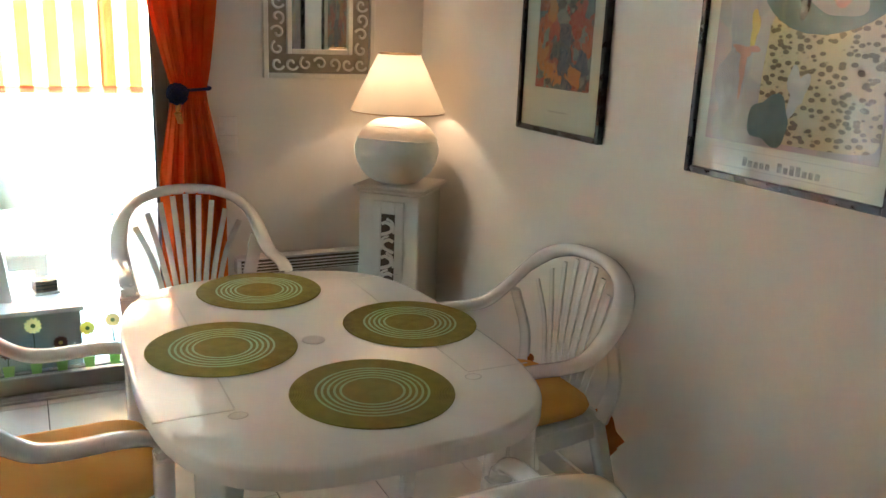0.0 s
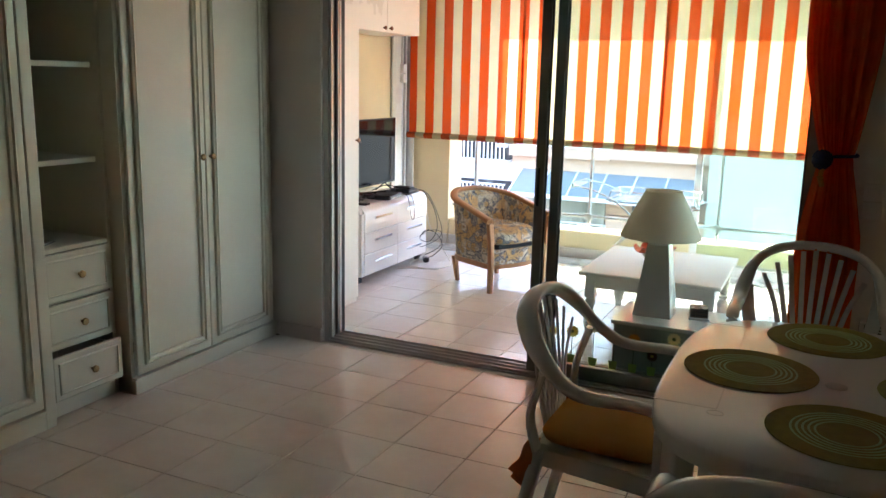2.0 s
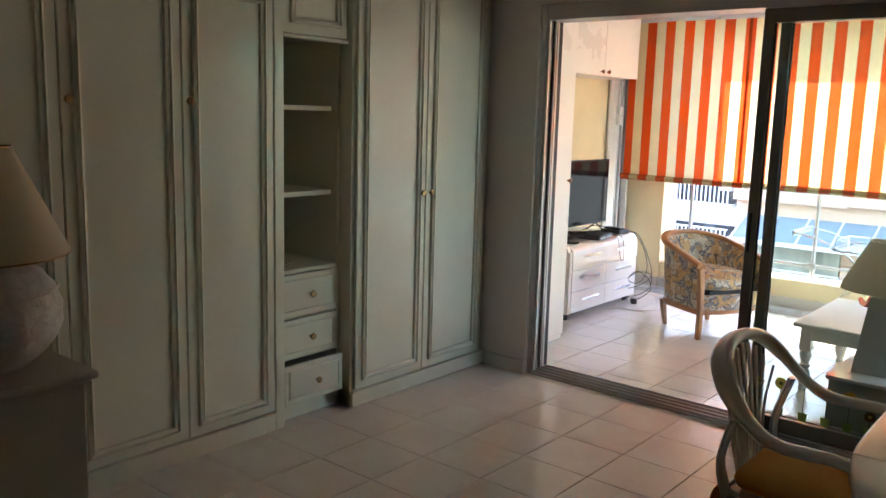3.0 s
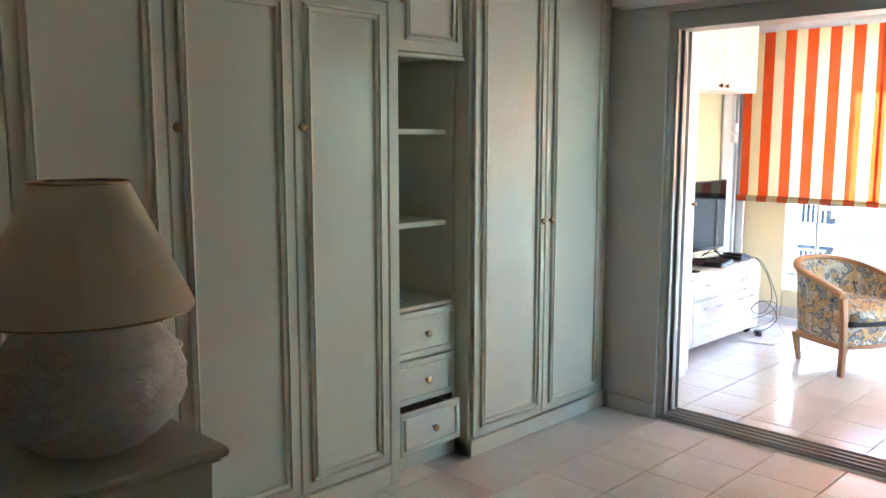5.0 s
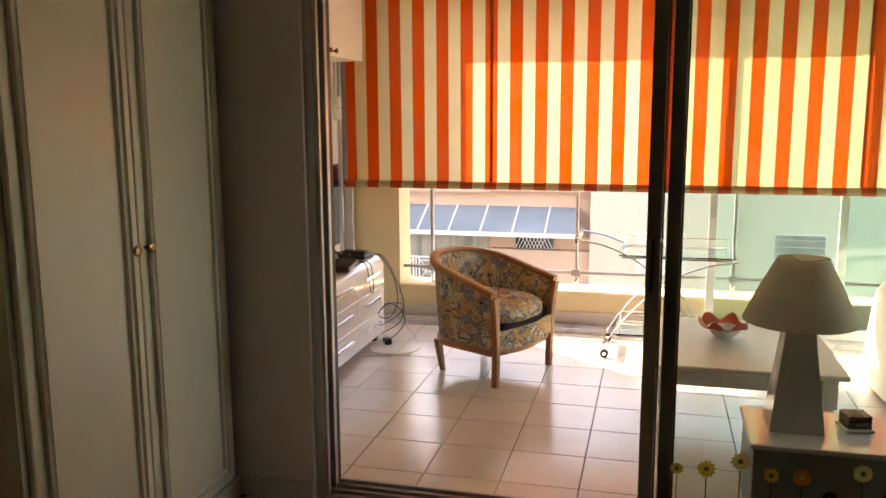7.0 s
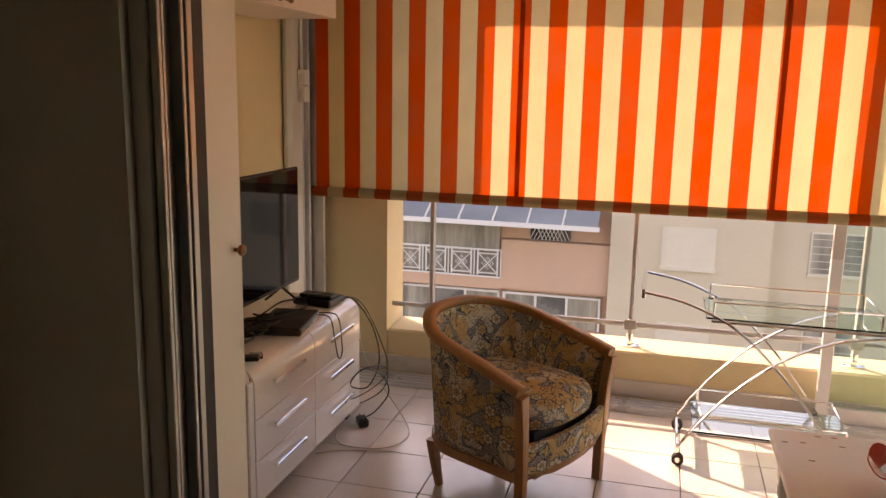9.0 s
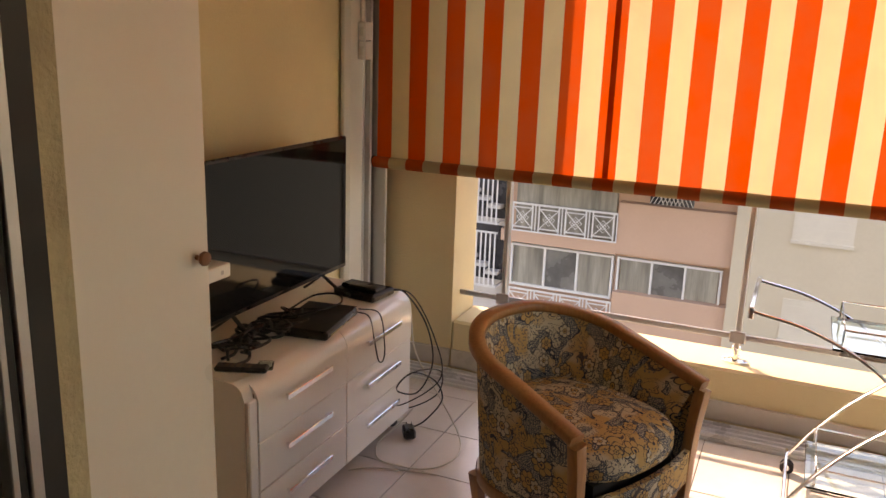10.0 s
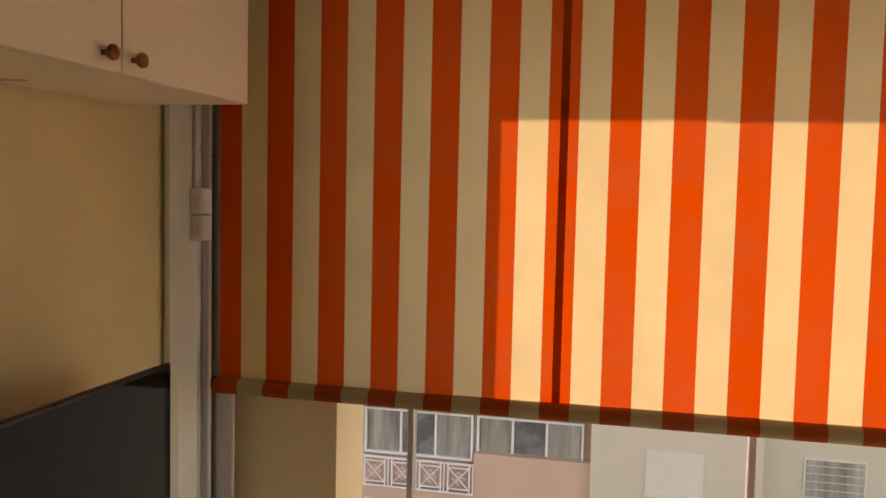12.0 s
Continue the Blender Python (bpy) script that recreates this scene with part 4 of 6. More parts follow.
blob(pb, "print_patch", -0.098, 0.470, 0.019, 0.024, YELLOW_P, 2.2, 0.0031)
blob(pb, "print_patch", -0.130, 0.535, 0.022, 0.030, YELLOW_P, 2.2, 0.0031)
blob(pb, "print_patch", -0.165, 0.590, 0.018, 0.026, YELLOW_P, 2.2, 0.0031)
blob(pb, "print_patch", -0.012, 0.455, 0.016, 0.050, FRAME_BLACK, 2.2, 0.0027)
blob(pb, "print_patch", 0.010, 0.590, 0.060, 0.055, BLUE_SPOT, 2.4, 0.0027, 0.05)
blob(pb, "print_patch", 0.110, 0.555, 0.028, 0.080, RED_P, 2.2, 0.0018, 0.15)
blob(pb, "print_patch", 0.165, 0.440, 0.048, 0.190, LILAC_P, 2.6, 0.0010, 0.12)
blob(pb, "print_patch", 0.185, 0.240, 0.050, 0.095, LILAC_P, 2.4, 0.0011, 0.12)
blob(pb, "print_patch", 0.150, 0.330, 0.040, 0.012, PINK_P, 2.2, 0.0016, 0.3)
blob(pb, "print_patch", 0.155, 0.285, 0.010, 0.055, PINK_P, 2.2, 0.0015, 0.3)
blob(pb, "print_patch", 0.130, 0.385, 0.012, 0.045, YELLOW_P, 2.2, 0.0015, 0.2)
blob(pb, "print_patch", 0.150, 0.600, 0.014, 0.090, PINK_P, 2.2, 0.0015, 0.2)
blob(pb, "print_patch", 0.130, 0.145, 0.040, 0.016, GREY_P, 2.2, 0.0014, 0.1)
part("lettering", boxes(*[(-0.0135, -0.0127, 0.115 - (i + (i > 4)) * .0185 - .013, 0.115 - (i + (i > 4)) * .0185, 0.0445, 0.0675 if i in (0, 5, 7, 8) else 0.060) for i in range(12)]), surface("grey_lettering", (0.40, 0.40, 0.35), 0.5, 0.5, 60, 200, 0.0), pb)
part("lettering", boxes((-0.0135, -0.0127, -0.235, 0.235, 0.036, 0.0373), (-0.0135, -0.0127, -0.235, 0.235, 0.0815, 0.0825)), surface("fine_lettering", (0.5, 0.48, 0.42), 0.5, 0.3, 60, 200, 0.0), pb)
part("lettering", boxes((-0.0135, -0.0127, -0.06, 0.06, 0.075, 0.080)), surface("faint_lettering", (0.6, 0.57, 0.5), 0.5, 0.3, 60, 200, 0.0), pa)

# orange curtain with tie-back
cur = thing("curtain", "orange cloth curtain gathered by a dark blue pompom tie-back", "curtain", pose(2.30, 0.985, 0))


def curtain_f(u, v):
    z = 0.03 + 2.20 * v
    d = (z - 1.27)
    if d > 0:
        w = 0.062 + 0.085 * min(1, d / 0.45) ** 0.8 + 0.02 * max(0, d - 0.45)
        cx = 0.012 - 0.022 * min(1, d / 0.4)
    else:
        w = 0.062 + 0.068 * min(1, -d / 0.35) ** 0.9
        cx = 0.008 + 0.006 * min(1, -d / 0.35)
    a = (u - 0.5) * 2
    fold = 0.022 * math.sin(u * 31 + 0.6 * math.sin(z * 2.2)) * (0.45 + 0.55 * min(1, abs(d) / 0.3)) + 0.008 * math.sin(u * 67 + z)
    return (cx + a * w, fold, z)


bm = bmesh.new()
sheet(bm, curtain_f, 90, 46, 0.0012)
smooth(part("cloth", bm, CURTAIN, cur), 80)
BLUE = surface("dark_blue_wool", (0.008, 0.02, 0.08), 0.95, 0.4, 40, 300, 1.0, 0.01)
bm = bmesh.new()
bmesh.ops.create_icosphere(bm, subdivisions=4, radius=0.042, matrix=pose(-0.045, -0.055, 1.265))
for v in bm.verts:
    c = Vector((-0.045, -0.055, 1.265))
    v.co = c + (v.co - c) * (1 + 0.16 * noise.noise(v.co * 130))
part("pompom", bm, BLUE, cur, "dark blue woollen pompom")
bm = bmesh.new()
tube(bm, spline([(-0.06, -0.035, 1.272), (0.0, -0.04, 1.278), (0.085, -0.015, 1.283), (0.09, 0.045, 1.285)], 5), 0.007, n=8)
smooth(part("tie_back", bm, BLUE, cur))
bm = bmesh.new()
tube(bm, spline([(-0.04, -0.05, 1.23), (-0.045, -0.05, 1.19), (-0.035, -0.045, 1.15)], 4), 0.018, 0.01, n=8)
smooth(part("tassel", bm, surface("amber_wool", (0.6, 0.25, 0.03), 0.9, 0.3, 40, 300, 0.6, 0.004), cur))
bm = bmesh.new()
tube(bm, [(-0.16, 0.0, 2.236), (0.16, 0.0, 2.236)], 0.008, n=8)
part("rod", bm, ALU_WHITE, cur)

# switches and convector on the wall
for z0 in (1.088, 1.010):
    sw = thing("light_switch", "square cream plastic wall switch", "switch", pose(2.473, Y_N - .0005, z0), "wall switches")
    part("plate", boxes((-0.040, 0.040, -0.009, 0, 0, 0.076), bevel=0.003), PLASTIC_W, sw)
    part("rocker", boxes((-0.022, 0.022, -0.013, -0.0091, 0.016, 0.060), bevel=0.002), PLASTIC_W, sw)
con = thing("convector_heater", "flat white electric convector heater with a slotted top grille", "heater", pose(2.79, Y_N - .0005, 0.12))
part("body", boxes((-0.31, 0.27, -0.075, -0.012, 0, 0.37), bevel=0.008), PLASTIC_W, con)
# the grille's inner shade is a near-black plate
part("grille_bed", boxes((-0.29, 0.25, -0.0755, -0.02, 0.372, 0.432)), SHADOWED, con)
part("cap", boxes((-0.31, 0.27, -0.075, -0.012, 0.433, 0.445), (-0.31, -0.291, -0.075, -0.012, 0.371, 0.4325), (0.251, 0.27, -0.075, -0.012, 0.371, 0.4325), bevel=0.003), PLASTIC_W, con)
for i in range(4):
    part("louvre", boxes((-0.29, 0.25, -0.081, -0.0756, 0.377 + i * .014, 0.382 + i * .014)), PLASTIC_W, con)
part("bracket", boxes((-0.2, -0.15, -0.0118, 0, 0.1, 0.3), (0.12, 0.17, -0.0118, 0, 0.1, 0.3)), ALU, con)

# low cabinet and lamp by the partition
CREAM_D = surface("drab_painted_wood", (0.50, 0.47, 0.39), 0.5, 0.08, 4, 60, 0.12, 0.002)
sb = thing("side_cabinet", "drab cream painted side cabinet with a moulded top", "cabinet", pose(0, 0, 0))
part("body", boxes((-0.02, 0.515, -2.575, -2.180, 0.06, 0.919), bevel=0.005), CREAM_D, sb)
part("plinth", boxes((-0.03, 0.525, -2.585, -2.170, 0.0, 0.06), bevel=0.005), CREAM_D, sb)
part("top", boxes((-0.035, 0.532, -2.588, -2.168, 0.9195, 0.932), (-0.045, 0.546, -2.594, -2.157, 0.9325, 0.952), bevel=0.006), CREAM_D, sb)
globe_lamp(pose(0.335, -2.345, 0.9525), False)

# ---- veranda ----
# tall white closet beside the door
clo = thing("closet", "tall white closet with a plain door and a dark wooden knob", "closet", pose(0, 0, 0))
part("body", boxes((V_W + .003, -0.653, 1.346, 1.930, 0, 2.49)), WHITE_DOOR, clo)
cd = part("door", boxes((-0.6525, -0.630, 1.350, 1.918, 0.04, 2.47), bevel=0.003), WHITE_DOOR, clo)
knob(cd, -0.630, 1.876, 1.143, KNOB_WOOD, 0.017)

# wall cupboard over the television
for y0, y1, ky in ((1.934, 2.475, 2.44), (2.477, 3.029, 2.965), (3.031, 3.605, 3.066)):
    wc = thing("wall_cupboard", "white wall cupboard with dark round knobs above the television", "cupboard", pose(0, 0, 0), "wall cupboards")
    part("body", boxes((V_W + .003, -1.052, y0, y1, 1.915, 2.49)), WHITE_DOOR, wc)
    d = part("door", boxes((-1.0515, -1.030, y0 + .001, y1 - .001, 1.915, 2.48), bevel=0.002), WHITE_DOOR, wc)
    knob(d, -1.030, ky, 1.948, KNOB_WOOD, 0.017)

# glossy drawer cabinet
GLOSS = surface("white_gloss_lacquer", (0.84, 0.80, 0.74), 0.10, 0.03, 2, 60, 0.0, coat=0.6, rough_vary=0.03)
GAP = surface("dark_joint", (0.16, 0.12, 0.09), 0.8, 0.2, 10, 60, 0.0)
TVX = -0.858
tc = thing("tv_cabinet", "glossy white television cabinet with six drawers and long bar handles", "cabinet", pose(0, 0, 0))
bm = bmesh.new()
prof = [(V_W + .02, 0.055), (TVX - .02, 0.055), (TVX - .02, 0.545), (TVX - .03, 0.575), (TVX - .045, 0.590), (TVX - .07, 0.598), (V_W + .02, 0.598)]
ring_skin(bm, [[(x, y, z) for x, z in prof] for y in (2.352, 3.462)])
smooth(part("body", bm, GLOSS, tc), 30)
part("drawer_gap", boxes((TVX - .0199, TVX - .017, 2.395, 3.455, 0.06, 0.556)), GAP, tc)
part("side_strip", boxes((TVX - .0199, TVX - .002, 2.352, 2.393, 0.055, 0.545), bevel=0.004), GLOSS, tc)
for y0, y1 in ((2.396, 2.927), (2.931, 3.460)):
    for z0, z1 in ((0.058, 0.222), (0.2255, 0.390), (0.3935, 0.562)):
        bm = bmesh.new()
        if z1 > 0.5:
            pf = [(TVX - .018, z0), (TVX, z0), (TVX, z1 - .03), (TVX - .008, z1 - .006), (TVX - .022, z1 + .012), (TVX - .035, z1 + .022)]
            ring_skin(bm, [[(x, y, z) for x, z in pf] for y in (y0, y1)])
        else:
            box(bm, TVX - .0169, TVX, y0, y1, z0, z1, bevel=0.002)
        d = smooth(part("drawer", bm, GLOSS, tc), 30)
        hz = z1 - 0.062
        yc = (y0 + y1) / 2
        part("handle", boxes((TVX + .012, TVX + .022, yc - .135, yc + .135, hz - .009, hz + .009), (TVX, TVX + .012, yc - .125, yc - .115, hz - .004, hz + .004), (TVX, TVX + .012, yc + .115, yc + .125, hz - .004, hz + .004), bevel=0.0015), CHROME, d)
for x in (V_W + .06, TVX - .06):
    for y in (2.40, 3.41):
        part("foot", boxes((x - .02, x + .02, y - .02, y + .02, 0, 0.0549)), RUBBER, tc)

# television
SCREEN, st, sbd = nodes_of("dark_screen")
sbd.inputs["Base Color"].default_value = (0.008, 0.009, 0.010, 1)
sbd.inputs["Roughness"].default_value = 0.06
sbd.inputs["Specular IOR Level"].default_value = 0.2
sbd.inputs["Coat Weight"].default_value = 0.0
sbd.inputs["Coat Roughness"].default_value = 0.05
BLACK = surface("black_plastic", (0.012, 0.012, 0.013), 0.32, 0.2, 20, 200, 0.06, 0.0006)
tv = thing("television", "flat black television, switched off, on two small feet", "television", pose(-1.165, 2.963, 0.6))
W2 = 0.47
part("back", boxes((-0.045, -0.012, -W2 + .05, W2 - .05, 0.12, 0.50), bevel=0.01), BLACK, tv)
part("bezel", boxes((-0.0119, 0.006, -W2, W2, 0.070, 0.624), bevel=0.004), BLACK, tv)
part("screen", boxes((0.0061, 0.0075, -W2 + .008, W2 - .008, 0.088, 0.612)), SCREEN, tv)
for s in (-1, 1):
    bm = bmesh.new()
    tube(bm, [(-0.09, s * 0.30, 0.006), (0.0, s * 0.29, 0.075), (0.09, s * 0.30, 0.006)], 0.010, 0.006, n=8)
    part("foot", bm, BLACK, tv)

# devices and cables on the cabinet
def device(label, name, cat, x, y, z, lx, ly, h, rz, material, extra=None):
    t_ = thing(name, label, cat, pose(x, y, z, 0, 0, rz))
    part("body", boxes((-lx / 2, lx / 2, -ly / 2, ly / 2, 0, h), bevel=min(0.008, h * 0.3)), material, t_)
    if extra:
        extra(t_)
    return t_


def buttons(t_):
    for i in range(5):
        for j in range(3):
            part("key", boxes((-0.012 + j * .010, -0.005 + j * .010, -0.05 + i * .018, -0.04 + i * .018, 0.0175, 0.0195)), GAP, t_)


def slot(t_):
    part("slot", boxes((0.1005, 0.102, -0.12, 0.12, 0.010, 0.016)), CHROME, t_)
    part("rim", boxes((-0.098, 0.098, -0.148, 0.148, 0.0345, 0.0365), bevel=0.001), RUBBER, t_)


device("flat black set-top box on the television cabinet", "set_top_box", "box", -0.975, 2.915, 0.599, 0.20, 0.30, 0.034, 9, BLACK, slot)
device("small black router box at the cabinet's end", "router", "router", -1.005, 3.315, 0.599, 0.20, 0.155, 0.032, -6, BLACK)
device("black cordless handset lying on the router", "handset", "phone", -1.00, 3.30, 0.6315, 0.17, 0.075, 0.018, -6, BLACK)
device("black remote control lying on the cabinet", "remote_control", "remote control", -0.955, 2.445, 0.599, 0.045, 0.165, 0.017, -68, BLACK, buttons)
device("small black remote control beside the cables", "remote_control", "remote control", -1.09, 2.60, 0.599, 0.04, 0.13, 0.017, -25, BLACK, buttons)
shelf_ = thing("wall_shelf", "thick white shelf fixed to the closet beside the television", "shelf", pose(-1.07, 1.9305, 0.886))
part("board", boxes((-0.05, 0.05, 0, 0.558, 0, 0.044), bevel=0.003), PLASTIC_W, shelf_)
for a in (0.42, 0.51):
    part("cam_fitting", boxes((0.0502, 0.052, a, a + .012, 0.015, 0.028), bevel=0.0005), ALU, shelf_)
device("small black power adapter lying on the tiles", "power_adapter", "adapter", -0.80, 3.345, 0.0, 0.05, 0.075, 0.042, 35, BLACK,
       lambda t_: [part("pin", boxes((a, a + .004, 0.01, 0.014, 0.0425, 0.062)), CHROME, t_) for a in (-.012, .010)])
device("clear plastic wrapper on the cabinet edge", "wrapper", "wrapper", -0.905, 2.50, 0.599, 0.05, 0.06, 0.012, 30, PANE_EDGE)
device("sheet of paper lying under the remote control", "paper", "paper", -0.985, 2.43, 0.5985, 0.16, 0.13, 0.0006, -14, PAPER)


def cable(label, pts, r, material):
    bm = bmesh.new()
    tube(bm, spline(pts, 8), r, n=6)
    return smooth(tagged(part("cable", bm, material), label, "cable", "loose cables"), 80)


WHITE_CABLE = surface("pale_cable", (0.62, 0.58, 0.48), 0.5, 0.1, 10, 100, 0.0)
cable("black cable hanging from the router to an adapter", [(-0.93, 3.36, 0.62), (-0.87, 3.42, 0.60), (-0.80, 3.49, 0.45), (-0.77, 3.50, 0.28), (-0.80, 3.42, 0.17), (-0.86, 3.34, 0.20), (-0.80, 3.36, 0.28), (-0.74, 3.46, 0.22), (-0.72, 3.50, 0.12), (-0.76, 3.42, 0.05), (-0.80, 3.36, 0.03)], 0.0035, BLACK)
cable("black cable looping beside the cabinet", [(-0.94, 3.36, 0.615), (-0.85, 3.44, 0.59), (-0.78, 3.52, 0.40), (-0.73, 3.50, 0.22), (-0.84, 3.36, 0.13), (-0.90, 3.33, 0.16), (-0.82, 3.40, 0.26), (-0.74, 3.52, 0.24), (-0.78, 3.58, 0.10), (-0.92, 3.56, 0.01), (-1.05, 3.55, 0.006)], 0.003, BLACK)
cable("black cable hanging over the front of the drawers", [(-0.90, 3.06, 0.62), (-0.85, 3.08, 0.60), (-0.838, 3.10, 0.50), (-0.835, 3.13, 0.41), (-0.835, 3.17, 0.40), (-0.836, 3.18, 0.46), (-0.85, 3.16, 0.59), (-0.92, 3.12, 0.61)], 0.003, BLACK)
cable("pale cable curling over the tiles", [(-0.88, 3.50, 0.50), (-0.86, 3.52, 0.3), (-0.74, 3.52, 0.12), (-0.60, 3.42, 0.006), (-0.55, 3.25, 0.006), (-0.62, 3.12, 0.006), (-0.80, 3.10, 0.006), (-0.88, 3.22, 0.006), (-0.86, 3.36, 0.03), (-0.83, 3.44, 0.08)], 0.0035, WHITE_CABLE)
cable("thin pale cable lying on the tiles", [(-0.88, 2.98, 0.006), (-0.80, 3.04, 0.006), (-0.66, 3.08, 0.006), (-0.56, 3.10, 0.006)], 0.004, WHITE_CABLE)
for k in range(11):
    random.seed(20 + k)
    pts = [(-1.10 + random.uniform(-.05, .12), 2.50 + i * 0.055 + random.uniform(-.06, .06), 0.606 + random.uniform(0, .035)) for i in range(9)]
    cable("tangled black cable on the cabinet top", pts, 0.0055, BLACK)
cable("black cable looped over the set-top box", [(-1.06, 2.86, 0.66), (-1.03, 2.98, 0.685), (-0.97, 3.05, 0.68), (-0.93, 3.0, 0.665), (-0.98, 2.9, 0.655), (-1.08, 2.82, 0.63), (-1.12, 2.70, 0.61)], 0.004, BLACK)

# wall box and conduit beside the window
sx = thing("switch_box", "pair of cream surface-mounted blind switches with a conduit", "switch", pose(V_W + .0545, 3.925, 1.515))
for z in (0.0, 0.086):
    b_ = part("box", boxes((0, 0.042, -0.040, 0.022, z, z + .082), bevel=0.003), PLASTIC_W, sx)
    part("key", boxes((0.010, 0.032, -0.046, -0.0402, z + .02, z + .060), bevel=0.002), CREAM, b_)
bm = bmesh.new()
tube(bm, [(0.014, -0.02, 0.163), (0.014, -0.02, 0.98)], 0.009, n=10)
part("conduit", bm, PLASTIC_W, sx)
structure(part("trim_corner", boxes((V_W + .0005, V_W + .054, 3.80, 3.954, 0, CEIL_Z), bevel=0.02), surface("white_corner_paint", (0.74, 0.72, 0.66), 0.6, 0.05, 2, 60, 0.1, 0.002)), "white painted corner strip beside the window frame")


# tub armchair
def fabric_material():
    """Printed upholstery: outlined daisies, dotted slate leaves and vines on an ochre and cream ground."""
    m, t, b = nodes_of("floral_upholstery")
    c = t.nodes.new("ShaderNodeTexCoord")
    sp = t.nodes.new("ShaderNodeSeparateXYZ")
    link(t, c.outputs["Object"], sp.inputs[0])
    nn = t.nodes.new("ShaderNodeSeparateXYZ")
    link(t, c.outputs["Normal"], nn.inputs[0])
    x, y, z = sp.outputs[0], sp.outputs[1], sp.outputs[2]
    flat = maths(t, "GREATER_THAN", maths(t, "ABSOLUTE", nn.outputs[2]), 0.6)
    side = maths(t, "SUBTRACT", 1.0, flat)
    around = maths(t, "MULTIPLY", maths(t, "ARCTAN2", x, maths(t, "MULTIPLY", y, -1.0)), 0.31)
    u = maths(t, "ADD", maths(t, "MULTIPLY", around, side), maths(t, "MULTIPLY", x, flat))
    v = maths(t, "ADD", maths(t, "MULTIPLY", z, side), maths(t, "MULTIPLY", y, flat))
    uv = t.nodes.new("ShaderNodeCombineXYZ")
    link(t, u, uv.inputs[0])
    link(t, v, uv.inputs[1])

    def cells(scale, rand=0.85):
        n = t.nodes.new("ShaderNodeTexVoronoi")
        n.voronoi_dimensions = "2D"
        n.inputs["Scale"].default_value = scale
        n.inputs["Randomness"].default_value = rand
        link(t, uv.outputs[0], n.inputs["Vector"])
        return n

    def cloud(scale, detail=2, wob=0.0):
        n = t.nodes.new("ShaderNodeTexNoise")
        n.noise_dimensions = "2D"
        n.inputs["Scale"].default_value = scale
        n.inputs["Detail"].default_value = detail
        n.inputs["Distortion"].default_value = wob
        link(t, uv.outputs[0], n.inputs["Vector"])
        return n.outputs[0]

    def line(src, level, half):
        return maths(t, "LESS_THAN", maths(t, "ABSOLUTE", maths(t, "SUBTRACT", src, level)), half)
    slate, blue, ochre, cream = (0.045, 0.052, 0.075), (0.11, 0.13, 0.165), (0.55, 0.37, 0.17), (0.60, 0.55, 0.43)
    col = mixer(t, ramp(t, cloud(6), 0, 1, 0.44, 0.56), ochre, cream)
    vine = cloud(15, 1, 1.2)
    for level in (0.40, 0.50):
        col = mixer(t, maths(t, "MULTIPLY", line(vine, level, 0.013), 0.9), col, slate)
    specks = cells(80)
    col = mixer(t, maths(t, "MULTIPLY", maths(t, "LESS_THAN", specks.outputs["Distance"], 0.22), maths(t, "GREATER_THAN", cloud(9), 0.5)), col, blue)
    leaf = cloud(12, 1, 0.8)
    dots = cells(150, 0.5)
    inside = mixer(t, maths(t, "LESS_THAN", dots.outputs["Distance"], 0.30), blue, cream)
    col = mixer(t, maths(t, "GREATER_THAN", leaf, 0.545), col, inside)
    col = mixer(t, line(leaf, 0.545, 0.012), col, slate)
    col = mixer(t, line(leaf, 0.62, 0.010), col, slate)
    for scale, size, petals in ((7.5, 0.036, 7), (11.0, 0.022, 6)):
        cell = cells(scale)
        pp = t.nodes.new("ShaderNodeSeparateXYZ")
        link(t, cell.outputs["Position"], pp.inputs[0])
        dx, dy = maths(t, "SUBTRACT", u, pp.outputs[0]), maths(t, "SUBTRACT", v, pp.outputs[1])
        r = maths(t, "DIVIDE", cell.outputs["Distance"], scale)
        th = maths(t, "ARCTAN2", dy, dx)
        wave = maths(t, "ABSOLUTE", maths(t, "SINE", maths(t, "MULTIPLY", th, petals / 2)))
        edge = maths(t, "MULTIPLY", maths(t, "ADD", maths(t, "MULTIPLY", wave, 0.3), 0.7), size)
        pick = t.nodes.new("ShaderNodeSeparateColor")
        link(t, cell.outputs["Color"], pick.inputs[0])
        on = maths(t, "GREATER_THAN", pick.outputs[0], 0.35)
        body = mixer(t, maths(t, "GREATER_THAN", pick.outputs[1], 0.5), ochre, cream)
        body = mixer(t, maths(t, "LESS_THAN", wave, 0.16), body, slate)
        body = mixer(t, maths(t, "LESS_THAN", r, size * 0.40), body, slate)
        body = mixer(t, maths(t, "LESS_THAN", r, size * 0.30), body, ochre)
        body = mixer(t, maths(t, "LESS_THAN", r, size * 0.13), body, slate)
        col = mixer(t, maths(t, "MULTIPLY", on, maths(t, "LESS_THAN", r, maths(t, "ADD", edge, 0.004))), col, slate)
        col = mixer(t, maths(t, "MULTIPLY", on, maths(t, "LESS_THAN", r, edge)), col, body)
    worn = noise_node(t, 40, 3)
    col = mixer(t, ramp(t, worn.outputs[0], 0, 0.10), col, (0.42, 0.36, 0.26))
    link(t, col, b.inputs["Base Color"])
    b.inputs["Roughness"].default_value = 0.9
    b.inputs["Specular IOR Level"].default_value = 0.15
    fine = noise_node(t, 500, 2)
    bump(t, b, fine.outputs[0], 0.3, 0.001)
    return m


